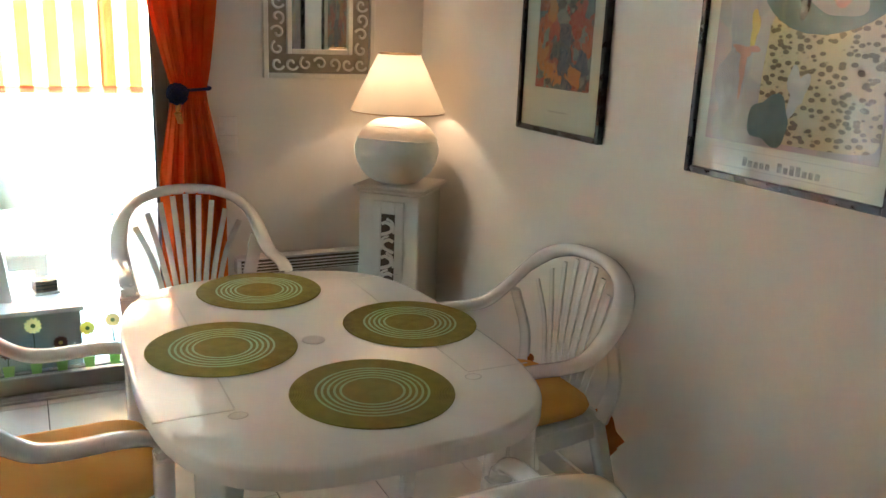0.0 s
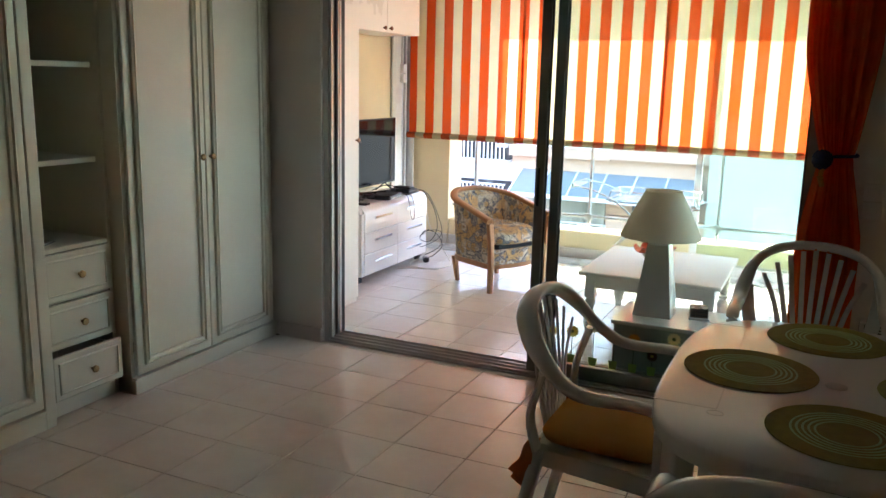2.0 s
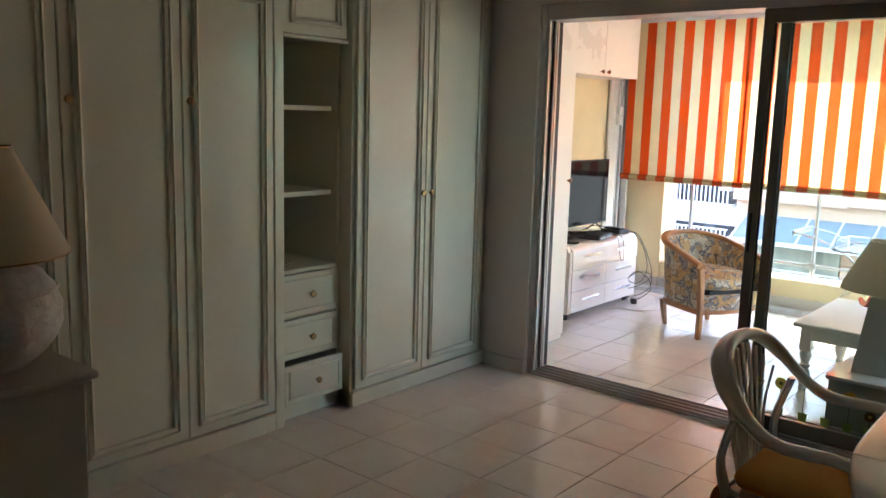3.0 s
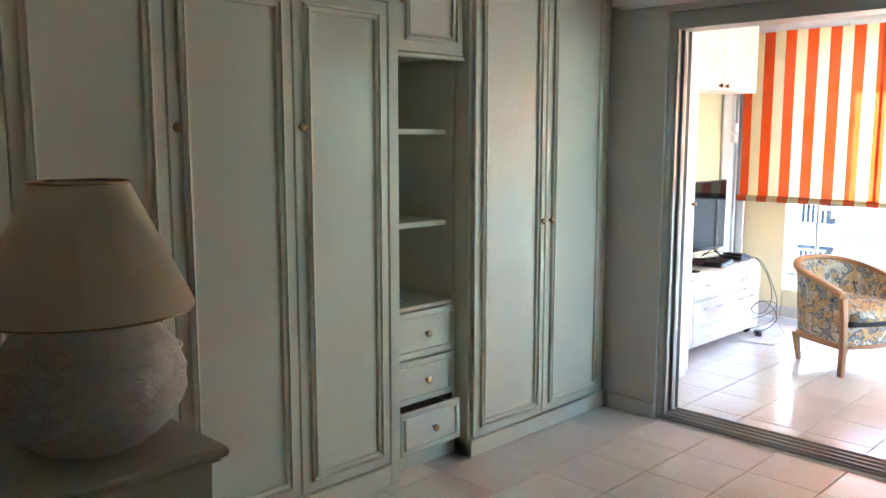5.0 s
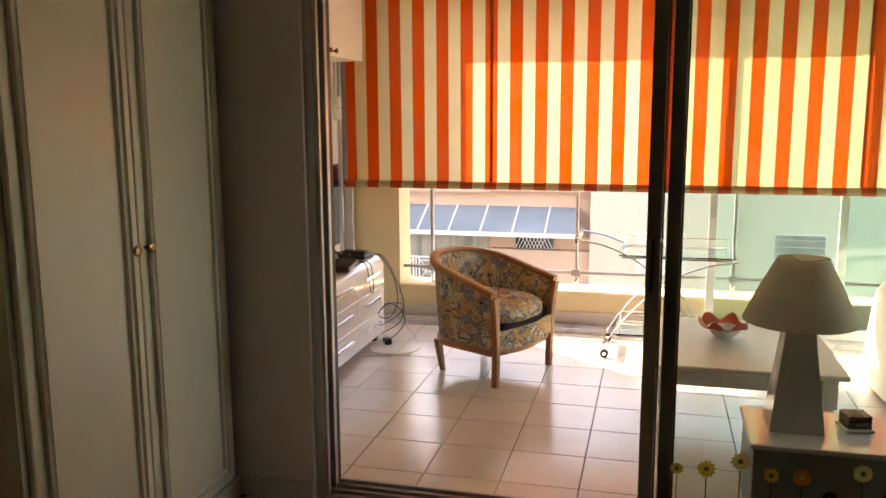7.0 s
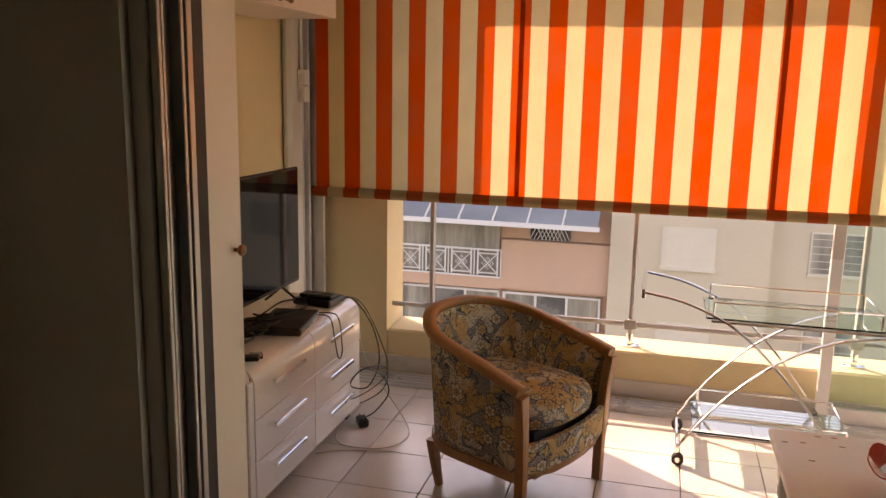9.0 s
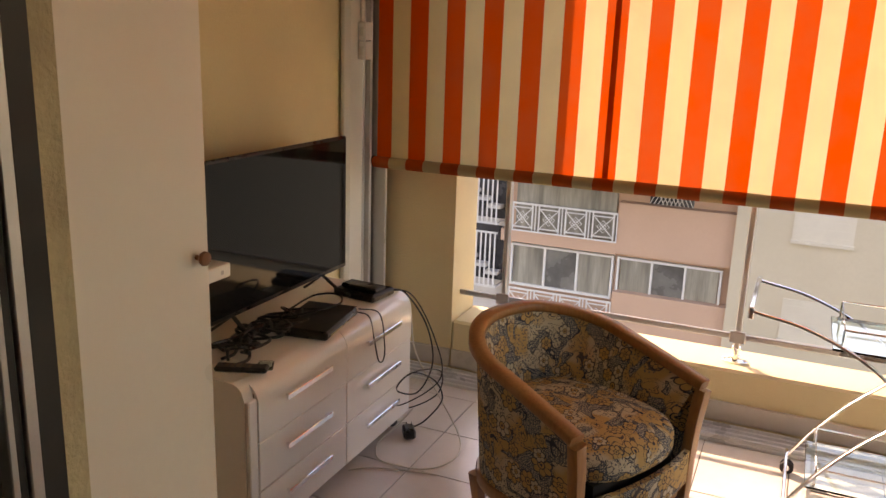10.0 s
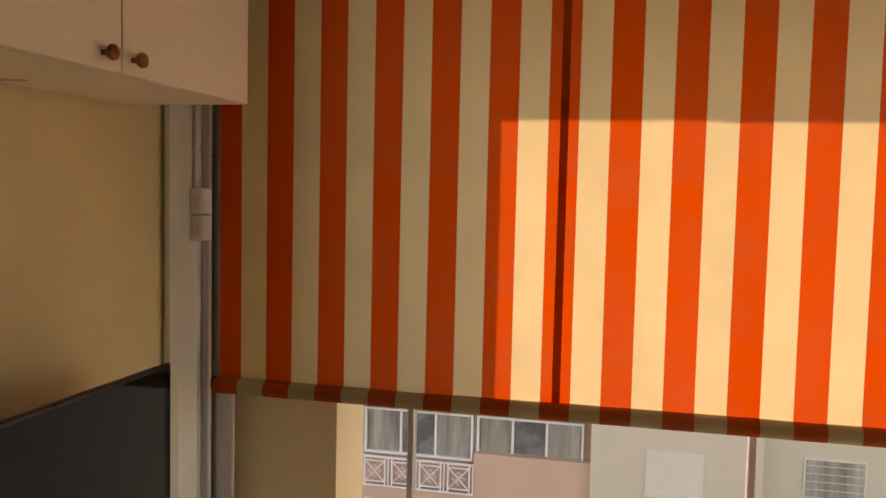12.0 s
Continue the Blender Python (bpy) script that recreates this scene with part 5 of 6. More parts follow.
def wood_material(name, a, c, rough=0.4):
    m, t, b = nodes_of(name)
    g = noise_node(t, 6, 6, 0.6, stretch=(1, 1, 0.15))
    f = noise_node(t, 120, 3, stretch=(1, 1, 0.06))
    col = mixer(t, ramp(t, g.outputs[0], 0, 1, 0.3, 0.7), a, c)
    col = mixer(t, ramp(t, f.outputs[0], 0, 0.4), col, tuple(x * 0.6 for x in a))
    link(t, col, b.inputs["Base Color"])
    b.inputs["Roughness"].default_value = rough
    b.inputs["Coat Weight"].default_value = 0.15
    bump(t, b, f.outputs[0], 0.08, 0.001)
    return m


FLORAL = fabric_material()
BEECH = wood_material("varnished_beech", (0.34, 0.15, 0.05), (0.42, 0.20, 0.075))
ac = thing("armchair", "tub armchair in blue and ochre floral cloth with a beech rim", "armchair", pose(-0.030, 2.985, 0, 0, 0, -115.5))


def rim_point(s):
    """s from -1 to 1 round the tub, from one front post to the other."""
    a = s * 1.0
    t_ = abs(s)
    if t_ > 0.55:
        k = (t_ - 0.55) / 0.45
        x = 0.305 + 0.015 * k
        y = -0.06 + 0.345 * k
    else:
        k = t_ / 0.55
        ang = k * math.pi / 2
        x = 0.305 * math.sin(ang)
        y = -0.06 - 0.265 * math.cos(ang)
    z = 0.705 - 0.155 * max(0, (t_ - 0.12) / 0.88) ** 1.25
    return Vector((math.copysign(x, s), y, z))


N = 48
rim = [rim_point(-1 + 2 * i / N) for i in range(N + 1)]
bm = bmesh.new()
tube(bm, rim, 0.027, 0.017, n=10, up=(0, 0, 1), square=True)
smooth(part("rim", bm, BEECH, ac), 50)


def shell(off_top, off_bot, z_bot):
    def f(u, v):
        p = rim_point(-0.985 + 1.97 * u)
        d = Vector((p.x, p.y + 0.0, 0)).normalized()
        k = off_top + (off_bot - off_top) * v
        q = p - d * k
        z = (p.z - 0.012) + (z_bot - p.z + 0.012) * v
        taper = 1 - 0.10 * v
        return (q.x * taper, q.y * (1 - 0.08 * v), z)
    return f


bm = bmesh.new()
sheet(bm, shell(0.0, 0.0, 0.215), 48, 10)
smooth(part("outer_back", bm, FLORAL, ac), 80)
bm = bmesh.new()


def inner(u, v):
    x, y, z = shell(0.018, 0.058, 0.30)(u, v)
    p = rim_point(-0.985 + 1.97 * u)
    d = Vector((p.x, p.y, 0)).normalized()
    puff = 0.018 * math.sin(math.pi * v)
    return (x - d.x * puff, y - d.y * puff, z)


sheet(bm, inner, 48, 10)
smooth(part("inner_back", bm, FLORAL, ac), 80)
bm = bmesh.new()
rings = []
for inset, z in ((0.03, 0.355), (0.008, 0.362), (0.0, 0.385), (0.0, 0.42), (0.012, 0.443), (0.05, 0.462), (0.12, 0.470), (0.2, 0.473)):
    ring = []
    for i in range(40):
        a = 2 * math.pi * i / 40
        c, s = math.cos(a), math.sin(a)
        e = 3.2
        x = (0.262 - inset) * math.copysign(abs(c) ** (2 / e), c)
        y = (0.285 - inset) * math.copysign(abs(s) ** (2 / e), s) + 0.015
        ring.append((x, y + (0.02 * (1 - (x / 0.262) ** 2) if s > 0 else 0), z))
    rings.append(ring)
ring_skin(bm, rings)
smooth(part("seat_cushion", bm, FLORAL, ac), 60)
bm = bmesh.new()
sheet(bm, lambda u, v: ((2 * u - 1) * 0.272, 0.268 + 0.035 * (1 - (2 * u - 1) ** 2), 0.215 + 0.115 * v), 16, 3, 0.02)
smooth(part("front_panel", bm, FLORAL, ac), 60)
part("seat_deck", boxes((-0.20, 0.20, -0.17, 0.265, 0.225, 0.352)), RUBBER, ac)
bm = bmesh.new()
low = [Vector((p.x * 0.9, p.y * 0.92, 0.20)) for p in rim]
low = low + [Vector((x, 0.262 + 0.042 * (1 - (x / 0.288) ** 2), 0.20)) for x in (-0.22, -0.11, 0.0, 0.11, 0.22)]
tube(bm, low, 0.012, 0.020, n=8, up=(0, 0, 1), loop=True, square=True)
smooth(part("seat_rail", bm, BEECH, ac), 50)
for s in (-1, 1):
    bm = bmesh.new()
    tube(bm, spline([(s * 0.283, 0.268, 0.0), (s * 0.284, 0.272, 0.2), (s * 0.296, 0.276, 0.4), (s * 0.318, 0.284, 0.535)], 5), [0.016 + 0.0006 * i for i in range(16)], 0.020, n=10, up=(0, 1, 0), square=True)
    smooth(part("front_post", bm, BEECH, ac), 50)
    bm = bmesh.new()
    tube(bm, spline([(s * 0.212, -0.182, 0.0), (s * 0.222, -0.196, 0.1), (s * 0.23, -0.205, 0.2)], 4), [0.014 + 0.001 * i for i in range(9)], n=10, up=(0, 1, 0), square=True)
    smooth(part("back_leg", bm, BEECH, ac), 50)

# chrome and glass serving trolley
tr = thing("serving_trolley", "chrome serving trolley with two railed glass shelves on castors", "trolley", pose(0, 0, 0))
TY0, TY1 = 3.355, 3.775
for y in (TY0, TY1):
    bm = bmesh.new()
    tube(bm, spline([(0.478, y, 0.765), (0.66, y, 0.728), (0.86, y, 0.632), (1.05, y, 0.455), (1.20, y, 0.265), (1.325, y, 0.085)], 6), 0.005, 0.0115, n=8, up=(0, 1, 0.001), square=True)
    smooth(part("handle_leg", bm, CHROME, tr), 50)
    y2 = y + (0.012 if y == TY0 else -0.012)
    bm = bmesh.new()
    tube(bm, spline([(1.46, y2, 0.652), (1.26, y2, 0.615), (1.06, y2, 0.520), (0.88, y2, 0.37), (0.74, y2, 0.205), (0.655, y2, 0.075)], 6), 0.005, 0.0115, n=8, up=(0, 1, 0.001), square=True)
    smooth(part("leg", bm, CHROME, tr), 50)
part("handle", boxes((0.462, 0.480, TY0 - .01, TY1 + .01, 0.738, 0.781), bevel=0.003), CHROME, tr)
part("foot_bar", boxes((0.648, 0.660, TY0, TY1, 0.062, 0.10), bevel=0.003), CHROME, tr)
part("foot_bar", boxes((1.318, 1.330, TY0, TY1, 0.062, 0.10), bevel=0.003), CHROME, tr)
for x0, x1, z in ((0.735, 1.445, 0.664), (0.715, 1.36, 0.150)):
    part("glass_shelf", boxes((x0, x1, TY0 + .02, TY1 - .02, z, z + .008), bevel=0.002), PANE_EDGE, tr)
    bm = bmesh.new()
    for zz in (z + .072,):
        tube(bm, [(x0 + .03, TY0 + .035, zz), (x1 - .03, TY0 + .035, zz), (x1 - .03, TY1 - .035, zz), (x0 + .03, TY1 - .035, zz)], 0.004, n=6, loop=True)
    smooth(part("gallery_rail", bm, CHROME, tr), 60)
    for x in (x0 + .03, x1 - .03):
        for y in (TY0 + .035, TY1 - .035):
            bm = bmesh.new()
            tube(bm, [(x, y, z + .008), (x, y, z + .072)], 0.005, n=8)
            part("gallery_post", bm, CHROME, tr)
    for y in (TY0 + .008, TY1 - .02):
        part("shelf_bearer", boxes((x0 + .02, x1 - .02, y, y + .010, z - .012, z - .0005), bevel=0.002), CHROME, tr)
for x in (0.654, 1.324):
    for y in (TY0 + .01, TY1 - .01):
        bm = bmesh.new()
        for d in (-.014, .006):
            tube(bm, [(x + .008, y + d, 0.026), (x + .008, y + d + .009, 0.026)], 0.026, n=18)
        w = smooth(part("castor", bm, RUBBER, tr), 40)
        bm = bmesh.new()
        tube(bm, [(x + .008, y - .016, 0.026), (x + .008, y + .017, 0.026)], 0.012, n=12)
        part("hub", bm, CHROME, w)
        part("fork", boxes((x - .004, x + .008, y - .004, y + .004, 0.03, 0.063)), CHROME, w)

# white coffee table with turned legs
WHITE_WOOD = surface("white_painted_wood", (0.76, 0.73, 0.67), 0.38, 0.06, 3, 45, 0.12, 0.002, coat=0.1)
cf = thing("coffee_table", "white painted coffee table with turned legs and small chips", "table", pose(0, 0, 0))
part("tabletop", boxes((0.95, 1.80, 1.90, 2.85, 0.395, 0.42), bevel=0.006), WHITE_WOOD, cf)
part("apron", boxes((0.995, 1.755, 1.945, 1.965, 0.315, 0.3945), (0.995, 1.755, 2.785, 2.805, 0.315, 0.3945), (0.995, 1.015, 1.966, 2.784, 0.315, 0.3945), (1.735, 1.755, 1.966, 2.784, 0.315, 0.3945), bevel=0.003), WHITE_WOOD, cf)
for x in (1.02, 1.73):
    for y in (1.97, 2.78):
        bm = bmesh.new()
        box(bm, x - .032, x + .032, y - .032, y + .032, 0.25, 0.3940, bevel=0.003)
        lathe(bm, [(0.018, 0.0), (0.026, 0.012), (0.022, 0.03), (0.030, 0.055), (0.038, 0.09), (0.034, 0.12), (0.022, 0.14), (0.032, 0.152), (0.032, 0.162), (0.022, 0.172), (0.030, 0.20), (0.034, 0.225), (0.024, 0.2499)], 16, (x, y))
        smooth(part("leg", bm, WHITE_WOOD, cf), 40)
CHIP = surface("chipped_wood", (0.34, 0.22, 0.12), 0.8, 0.3, 40, 100, 0.2, 0.001)
random.seed(5)
for k in range(7):
    x, y = random.uniform(0.96, 1.2), random.choice((random.uniform(2.73, 2.84), random.uniform(1.9, 2.7)))
    bm = bmesh.new()
    lathe(bm, [(0.008, 0.4198), (0.007, 0.4206)], 9)
    bmesh.ops.scale(bm, vec=(1.6, 0.6, 1), verts=bm.verts)
    bmesh.ops.translate(bm, vec=(x, y, 0), verts=bm.verts)
    part("chip", bm, CHIP, cf)

# fluted bowl
ORANGE_GLASS = surface("orange_glass", (0.60, 0.06, 0.025), 0.12, 0.25, 12, 60, 0.0, coat=0.4)
MILK = surface("milk_glass", (0.80, 0.76, 0.72), 0.12, 0.05, 12, 60, 0.0, coat=0.4)
bo = thing("glass_bowl", "white glass bowl with a frilled orange rim on the coffee table", "bowl", pose(1.31, 2.44, 0.4205))


def bowl(r0, r1, h0, h1, frill):
    def f(u, v):
        a = 2 * math.pi * u
        r = r0 + (r1 - r0) * v
        k = frill * v
        return (r * math.cos(a) * (1 + 0.10 * k * math.sin(6 * a)), r * math.sin(a) * (1 + 0.10 * k * math.sin(6 * a)), h0 + (h1 - h0) * v ** 1.4 + 0.022 * k * math.sin(6 * a + 1.0))
    return f


bm = bmesh.new()
sheet(bm, bowl(0.03, 0.085, 0.0, 0.055, 0.3), 48, 6, 0.004)
smooth(part("bowl", bm, MILK, bo), 80)
bm = bmesh.new()
sheet(bm, bowl(0.085, 0.125, 0.057, 0.085, 1.0), 60, 5, 0.004)
smooth(part("rim", bm, ORANGE_GLASS, bo), 80)

# low cabinet with lamp behind the fixed pane
gc = thing("low_cabinet", "low white cabinet behind the glass, its shaded front coloured grey-green", "cabinet", pose(0, 0, 0))
# body is white; shade on the room side is put into this grey-green
GREYGREEN = surface("shaded_cabinet_front", (0.36, 0.40, 0.36), 0.45, 0.06, 3, 50, 0.08, 0.002)
part("body", boxes((1.335, 1.865, 1.262, 1.655, 0.0, 0.313), bevel=0.004), GREYGREEN, gc)
part("top", boxes((1.322, 1.880, 1.240, 1.672, 0.3135, 0.335), bevel=0.004), GLOSS, gc)
pl = thing("table_lamp", "white square-tapered table lamp with a cream cone shade", "lamp", pose(1.505, 1.485, 0.3355))
bm = bmesh.new()
ring_skin(bm, [[(sx_ * w, sy_ * w, z) for sx_, sy_ in ((-1, -1), (1, -1), (1, 1), (-1, 1))] for w, z in ((0.100, 0.0), (0.100, 0.008), (0.056, 0.385), (0.052, 0.392), (0.020, 0.396))])
part("base", bm, surface("white_glazed_ceramic", (0.74, 0.72, 0.67), 0.25, 0.05, 5, 30, 0.15, 0.004, coat=0.3), pl)
bm = bmesh.new()
tube(bm, [(0, 0, 0.395), (0, 0, 0.66)], 0.007, n=10)
part("stem", bm, BRASS, pl)
bm = bmesh.new()
n = 56
ring_skin(bm, [[(r * math.cos(2 * math.pi * i / n), r * math.sin(2 * math.pi * i / n), z) for i in range(n)] for r, z in ((0.212, 0.425), (0.212, 0.431), (0.155, 0.555), (0.097, 0.668), (0.097, 0.674))], caps=False)
smooth(part("shade", bm, SHADE, pl), 60)
bm = bmesh.new()
for a in (0, 2.09, 4.19):
    tube(bm, [(0.095 * math.cos(a), 0.095 * math.sin(a), 0.672), (0, 0, 0.655)], 0.002, n=5)
part("shade_wire", bm, BRASS, pl)
ash = thing("coaster_stack", "dark square coasters stacked in a white holder", "coasters", pose(1.735, 1.50, 0.3355, 0, 0, 12))
part("holder", boxes((-0.055, 0.055, -0.055, 0.055, 0, 0.012), bevel=0.003), MILK, ash)
for i in range(6):
    part("coaster", boxes((-0.045, 0.045, -0.045, 0.045, 0.013 + i * .0085, 0.020 + i * .0085), bevel=0.001), BLACK if i % 2 else GAP, ash)

# flower stickers on the fixed pane
PETALS = [cloth_material("sticker_" + n_, [c_, tuple(q * 0.85 for q in c_)], None, 0, 0.8) for n_, c_ in (("yellow", (0.66, 0.60, 0.16)), ("cream", (0.70, 0.64, 0.36)), ("orange", (0.60, 0.30, 0.06)), ("dark", (0.10, 0.06, 0.04)))]
STEM = surface("sticker_stem", (0.05, 0.10, 0.03), 0.6, 0.2, 20, 80, 0.0)
POT = cloth_material("sticker_pot", [(0.25, 0.46, 0.16), (0.45, 0.52, 0.16)], None, 0, 0.8)
for x, z, r, k in ((1.054, 0.275, 0.026, 0), (1.158, 0.284, 0.036, 0), (1.273, 0.323, 0.036, 1), (1.380, 0.282, 0.030, 0), (1.482, 0.285, 0.036, 2), (1.577, 0.215, 0.030, 3), (1.678, 0.320, 0.036, 1), (1.775, 0.235, 0.032, 3), (1.88, 0.285, 0.034, 0), (1.98, 0.31, 0.034, 1)):
    fl = thing("flower_sticker", "potted daisy sticker on the fixed window pane", "sticker", pose(x, 1.0922, 0.112), "flower stickers")
    h = z - 0.112
    bm = bmesh.new()
    ring = []
    for i in range(48):
        a = 2 * math.pi * i / 48
        q = r * (0.86 + 0.14 * math.sin(12 * a))
        ring.append((q * math.cos(a), h + q * math.sin(a)))
    ring_skin(bm, [[(a, 0, b) for a, b in ring], [(a, -0.0006, b) for a, b in ring]])
    head = part("flower_head", bm, PETALS[k], fl)
    bm = bmesh.new()
    ring = [(r * 0.26 * math.cos(2 * math.pi * i / 16), h + r * 0.26 * math.sin(2 * math.pi * i / 16)) for i in range(16)]
    ring_skin(bm, [[(a, -0.0007, b) for a, b in ring], [(a, -0.0012, b) for a, b in ring]])
    part("flower_eye", bm, STEM if k < 2 else PETALS[0], head)
    part("stem", boxes((-0.0018, 0.0018, -0.0006, 0, 0.045, h - r)), STEM, fl)
    bm = bmesh.new()
    ring_skin(bm, [[(-0.017, y_, 0), (0.017, y_, 0), (0.023, y_, 0.045), (-0.023, y_, 0.045)] for y_ in (0, -0.0008)])
    part("pot", bm, POT, fl)

# white covered seat at the veranda's far end
LINEN = surface("white_cotton_cover", (0.78, 0.76, 0.73), 0.9, 0.05, 4, 200, 0.3, 0.002)
so = thing("covered_sofa", "small sofa under a loose white cotton cover", "sofa", pose(2.62, 2.9, 0, 0, 0, 0))
bm = bmesh.new()


def drape(u, v):
    a = 2 * math.pi * u
    e = 4.0
    c, s = math.cos(a), math.sin(a)
    k = [1.06, 1.03, 1.0, 0.97, 0.90, 0.7, 0.3, 0.02][min(7, int(v * 7.001))]
    z = [0.02, 0.2, 0.38, 0.5, 0.57, 0.60, 0.60, 0.60][min(7, int(v * 7.001))]
    w = 0.012 * math.sin(13 * a) * (1 - v)
    return ((0.42 * k + w) * math.copysign(abs(c) ** (2 / e), c), (0.72 * k + w) * math.copysign(abs(s) ** (2 / e), s), z)


sheet(bm, drape, 60, 7)
smooth(part("cover", bm, LINEN, so), 80)

# ---- across the street ----
PINK = surface("pink_render", (0.55, 0.36, 0.26), 0.9, 0.07, 0.5, 12, 0.2, 0.01)
CREAM_R = surface("cream_render", (0.54, 0.47, 0.35), 0.9, 0.07, 0.4, 12, 0.2, 0.01)
PALE_R = surface("white_render", (0.62, 0.60, 0.57), 0.9, 0.07, 0.4, 12, 0.2, 0.01)
WHITE_M = surface("white_metal", (0.66, 0.66, 0.64), 0.5, 0.05, 2, 30, 0.0)
# DARK_IN: shade inside openings, put into a flat dark colour
DARK_IN = surface("opening_shade", (0.06, 0.06, 0.065), 0.25, 0.4, 0.9, 4, 0.0)
DIM_IN = surface("dim_interior", (0.17, 0.165, 0.15), 0.3, 0.4, 1.2, 6, 0.0)
CURT_IN = surface("net_curtain", (0.30, 0.28, 0.23), 0.4, 0.5, 1.2, 9, 0.0, stretch=(3, 1, 0.3))
SHUTTER = surface("beige_shutter", (0.60, 0.55, 0.45), 0.6, 0.06, 2, 30, 0.1, 0.004)
ROOF_GLASS = surface("wired_glass_roof", (0.24, 0.27, 0.29), 0.6, 0.15, 0.7, 6, 0.0, spec=0.2)
STREET = surface("asphalt", (0.06, 0.06, 0.06), 0.9, 0.2, 0.3, 8, 0.2, 0.01)
structure(part("ground", boxes((-300, 300, -250, 400, -10.2, -10.0)), STREET), "grey asphalt street far below the veranda")
FY = 22.0
ho = thing("apartment_building", "pink and cream rendered apartment building with balconies", "building", pose(0.32, FY, -9.44))
Z0 = 10.0


def fpart(name, rows, material, parent, bevel=0.0, label=""):
    return part(name, boxes(*[(a, b, c, d, e + Z0, f + Z0) for a, b, c, d, e, f in rows], bevel=bevel), material, parent, label)


fpart("wall", [(-7.3, -1.1, 0.35, 8, -10.6, 5.2)], PINK, ho, label="pink rendered wall")
fpart("wall", [(-1.1, 2.9, -0.2, 8, -10.6, 5.2)], CREAM_R, ho, label="cream rendered wall")
fpart("wall", [(2.9, 26, 0.25, 8, -10.6, 5.2)], CREAM_R, ho, label="cream rendered wall")
fpart("wall", [(-9.6, -7.3, 0.9, 8, -10.6, 5.2)], PALE_R, ho, label="white rendered stair tower")
fpart("wall", [(-40, -9.6, 0.2, 8, -10.6, 5.2)], PINK, ho, label="pink rendered wall")
fpart("roof", [(-40, 26, -0.5, 8.2, 5.2, 5.5)], CONCRETE, ho)
STOREY = 2.45
for k in range(-2, 3):
    b = k * STOREY + (0.65 if k > 0 else 0)
    fpart("balcony_band", [(-4.05, -1.101, 0.0, 0.349, -4.40 + b, -3.02 + b)], PINK, ho)
    fpart("floor_band", [(-7.3, -4.051, 0.0, 0.349, -4.45 + b, -4.12 + b)], PINK, ho)
    for x0, x1, n_ in ((-7.05, -4.12, 3), (-4.02, -1.30, 3)):
        w = fpart("window", [(x0, x1, 0.20, 0.345, -5.76 + b, -5.70 + b), (x0, x1, 0.20, 0.345, -4.60 + b, -4.54 + b), (x0, x0 + .06, 0.20, 0.345, -5.70 + b, -4.60 + b), (x1 - .06, x1, 0.20, 0.345, -5.70 + b, -4.60 + b)], WHITE_M, ho) if k != 1 else None
        if w is None:
            continue
        step = (x1 - x0 - .12) / n_
        for i in range(n_):
            a = x0 + .06 + i * step
            fpart("pane", [(a + .03, a + step - .03, 0.28, 0.34, -5.70 + b, -4.60 + b)], (CURT_IN, DIM_IN, CURT_IN)[(i + k) % 3], w)
            if i:
                fpart("mullion", [(a - .029, a + .029, 0.21, 0.345, -5.70 + b, -4.60 + b)], WHITE_M, w)
    bal = fpart("balcony_rail", [(-7.05, -4.06, -0.06, -0.02, -3.36 + b, -3.31 + b), (-7.05, -4.06, -0.06, -0.02, -4.12 + b, -4.08 + b)], WHITE_M, ho)
    for i in range(4):
        c = -6.68 + i * 0.75
        fpart("rail_panel", [(c - .30, c - .26, -0.055, -0.025, -4.08 + b, -3.36 + b), (c + .26, c + .30, -0.055, -0.025, -4.08 + b, -3.36 + b), (c - .26, c + .26, -0.055, -0.025, -3.46 + b, -3.43 + b), (c - .26, c + .26, -0.055, -0.025, -4.01 + b, -3.98 + b)], WHITE_M, bal)
        bm = bmesh.new()
        z = -3.72 + b + Z0
        for s in (-1, 1):
            tube(bm, [(c - .25, -0.04, z - s * .26), (c + .25, -0.04, z + s * .26)], 0.016, n=4)
        for h in (0.09, 0.17):
            tube(bm, [(c - h, -0.04, z), (c, -0.04, z + h), (c + h, -0.04, z), (c, -0.04, z - h)], 0.012, n=4, loop=True)
        part("rail_cross", bm, WHITE_M, bal)
        fpart("rail_post", [(c + .355, c + .385, -0.055, -0.025, -4.12 + b, -3.31 + b)], WHITE_M, bal)
    if k == 0:
        # recesses are flat plates with their shade put into the colour
        fpart("recess", [(-6.95, -4.15, 0.2, 0.34, -4.10 + b, -2.35 + b)], (DARK_IN if k % 2 else CURT_IN), ho, label="flat plate coloured as a balcony recess in shade")
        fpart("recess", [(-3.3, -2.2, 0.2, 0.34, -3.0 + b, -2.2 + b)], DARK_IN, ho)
        bm = bmesh.new()
        for i in range(8):
            x = -3.3 + i * 0.105
            for s in (-1, 1):
                tube(bm, [(x if s > 0 else x + .36, 0.17, Z0 - 3.0 + b), (x + .36 if s > 0 else x, 0.17, Z0 - 2.25 + b)], 0.012, n=4)
        part("lattice_grille", bm, WHITE_M, ho)
for i in range(6):
    x0 = -6.95 + i * 0.93
    bm = bmesh.new()
    ring_skin(bm, [[(x, -0.9, Z0 - 2.44), (x, 0.34, Z0 - 1.82), (x, 0.34, Z0 - 1.78), (x, -0.9, Z0 - 2.40)] for x in (x0 + .03, x0 + .90)])
    part("canopy_pane", bm, ROOF_GLASS, ho)
    bm = bmesh.new()
    tube(bm, [(x0, -0.92, Z0 - 2.40), (x0, 0.34, Z0 - 1.77)], 0.03, n=6)
    part("canopy_bar", bm, WHITE_M, ho)
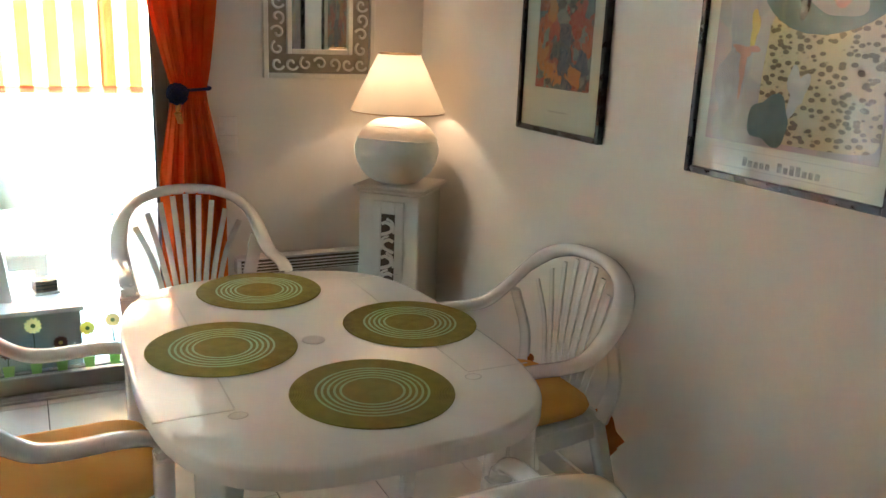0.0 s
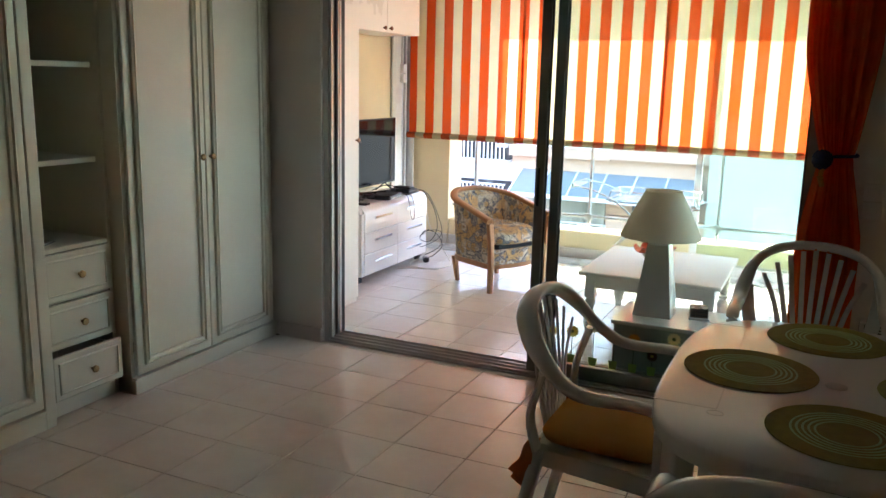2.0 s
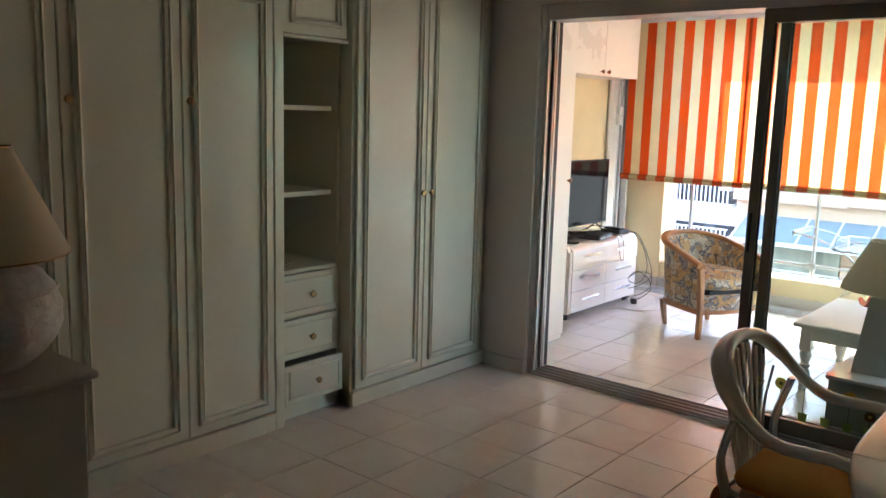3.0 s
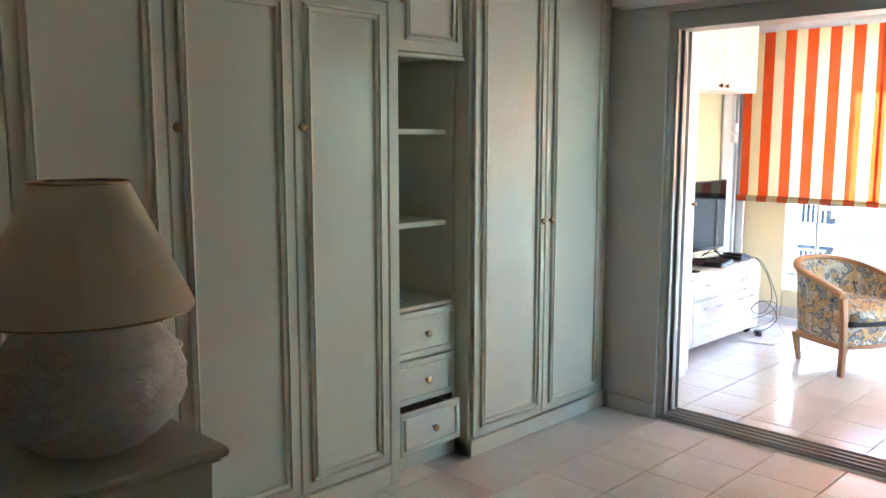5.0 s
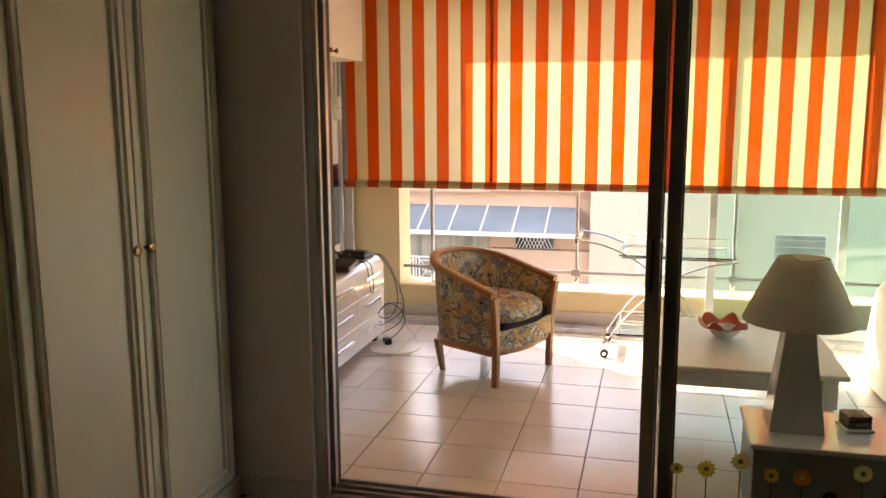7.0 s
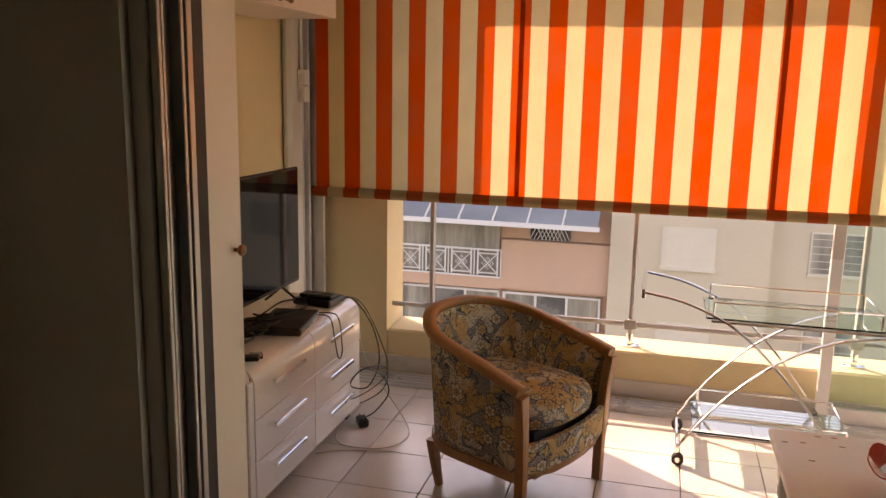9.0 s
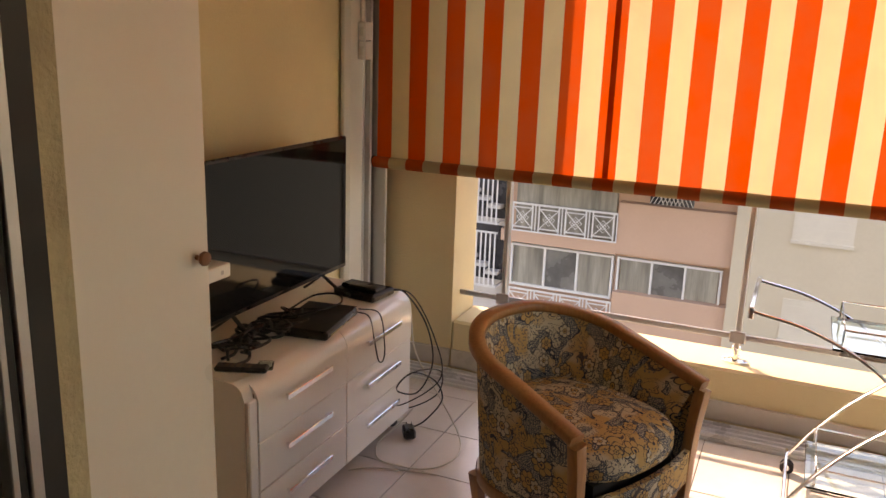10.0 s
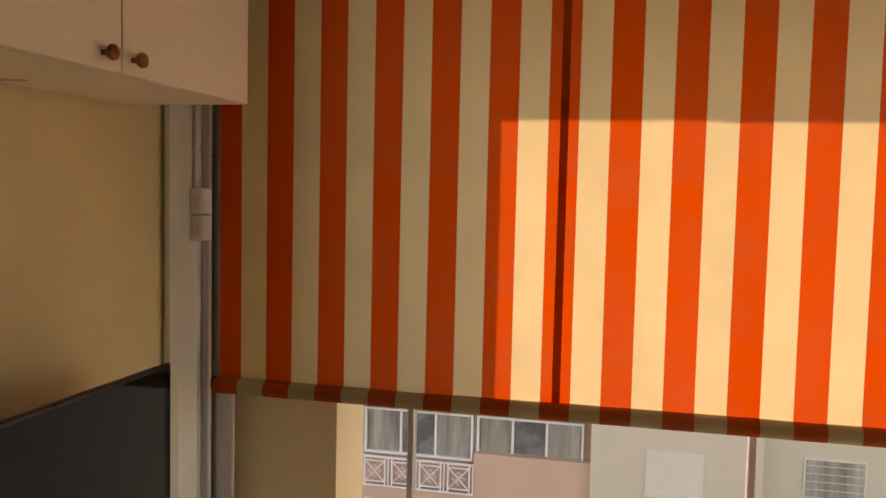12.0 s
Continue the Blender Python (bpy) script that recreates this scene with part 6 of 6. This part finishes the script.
fpart("canopy_gutter", [(-7.0, -1.35, -1.0, -0.92, -2.50, -2.38)], WHITE_M, ho)
for k in range(-2, 2):
    b = k * 2.55
    for x0, x1 in ((0.25, 1.52), (3.9, 5.2), (7.6, 8.9)):
        y = -0.2 if x0 < 2.9 else 0.25
        w = fpart("window", [(x0 - .06, x1 + .06, y - .09, y - .002, -3.50 + b, -3.42 + b), (x0 - .04, x0, y - .04, y - .002, -3.42 + b, -2.40 + b), (x1, x1 + .04, y - .04, y - .002, -3.42 + b, -2.40 + b), (x0 - .04, x1 + .04, y - .04, y - .002, -2.40 + b, -2.36 + b)], SHUTTER, ho)
        fpart("shutter", [(x0, x1, y - .03, y - .002, -3.42 + b, -2.40 + b)], SHUTTER if x0 < 2.9 else CURT_IN, w)
        for i in range(5):
            fpart("slat", [(x0, x1, y - .036, y - .031, -3.30 + b + i * .19, -3.285 + b + i * .19)], SHUTTER, w)
for z0, z1 in ((-9.1, -7.1), (-5.9, -4.26), (-4.04, -2.3), (-1.6, 0.2)):
    st_ = fpart("stair_rail", [(-9.5, -7.4, -0.02, 0.02, z1 - .05, z1)], WHITE_M, ho)
    fpart("foot_rail", [(-9.5, -7.4, -0.02, 0.02, z0, z0 + .05)], WHITE_M, st_)
    # stairwell shade as a dark plate on the tower wall
    fpart("stair_opening", [(-9.45, -7.45, 0.85, 0.895, z0, z1)], DARK_IN, st_)
    for i in range(15):
        x = -9.45 + i * .14
        fpart("bar", [(x, x + .04, -0.015, 0.015, z0 + .05, z1 - .05)], WHITE_M, st_)
    for i in range(5):
        fpart("step", [(-9.3 + i * .36, -8.9 + i * .36, 0.3, 0.6, z1 - .55 - i * .2, z1 - .45 - i * .2)], PALE_R, st_)
    for x in (-9.5, -7.42):
        fpart("stair_post", [(x, x + .04, 0.021, 0.849, z0, z0 + .05)], WHITE_M, st_)
# street-level doors
for x0, x1 in ((-6.2, -5.2), (-3.4, -2.3), (-1.75, -1.25)):
    fpart("door", [(x0, x1, 0.28, 0.345, -9.9, -7.6)], PALE_R, ho)

# ---- floor tiles ----
T = 0.339
bm = box(bmesh.new(), 0.0022, T - 0.0022, 0.0022, T - 0.0022, -0.0085, 0.0, bevel=0.0012)
tile_mesh = bpy.data.meshes.new("tile")
bm.to_mesh(tile_mesh)
bm.free()
tile_mesh.materials.append(TILE)
floor = bpy.data.objects["floor"]
far = bmesh.new()
for i in range(-4, 14):
    if -1 <= i * T + 0.012 < 2.3:
        box(far, i * T + 0.0135, i * T + T + 0.0105, 1.0205, 1.0735, -0.0085, 0.0)
    for j in range(-15, 12):
        outdoors = j > 2
        x, y = i * T + (-0.004 if outdoors else 0.012), j * T + (0.058 if outdoors else 0.002)
        indoors = -1.05 < x < 3.34 and not outdoors
        if not (indoors or outdoors):
            continue
        if -3.7 < y < 3.7 and -1.4 < x < 2.6:
            ob = new("tile", tile_mesh)
            ob.location = (x, y, 0)
            ob.rotation_euler = (0, 0, 0)
            ob.parent = floor
        else:
            box(far, x + .0015, x + T - .0015, y + .0015, y + T - .0015, -0.0085, 0.0)
rest = part("tiles", far, TILE, floor)
rest["kind"] = "stuff"
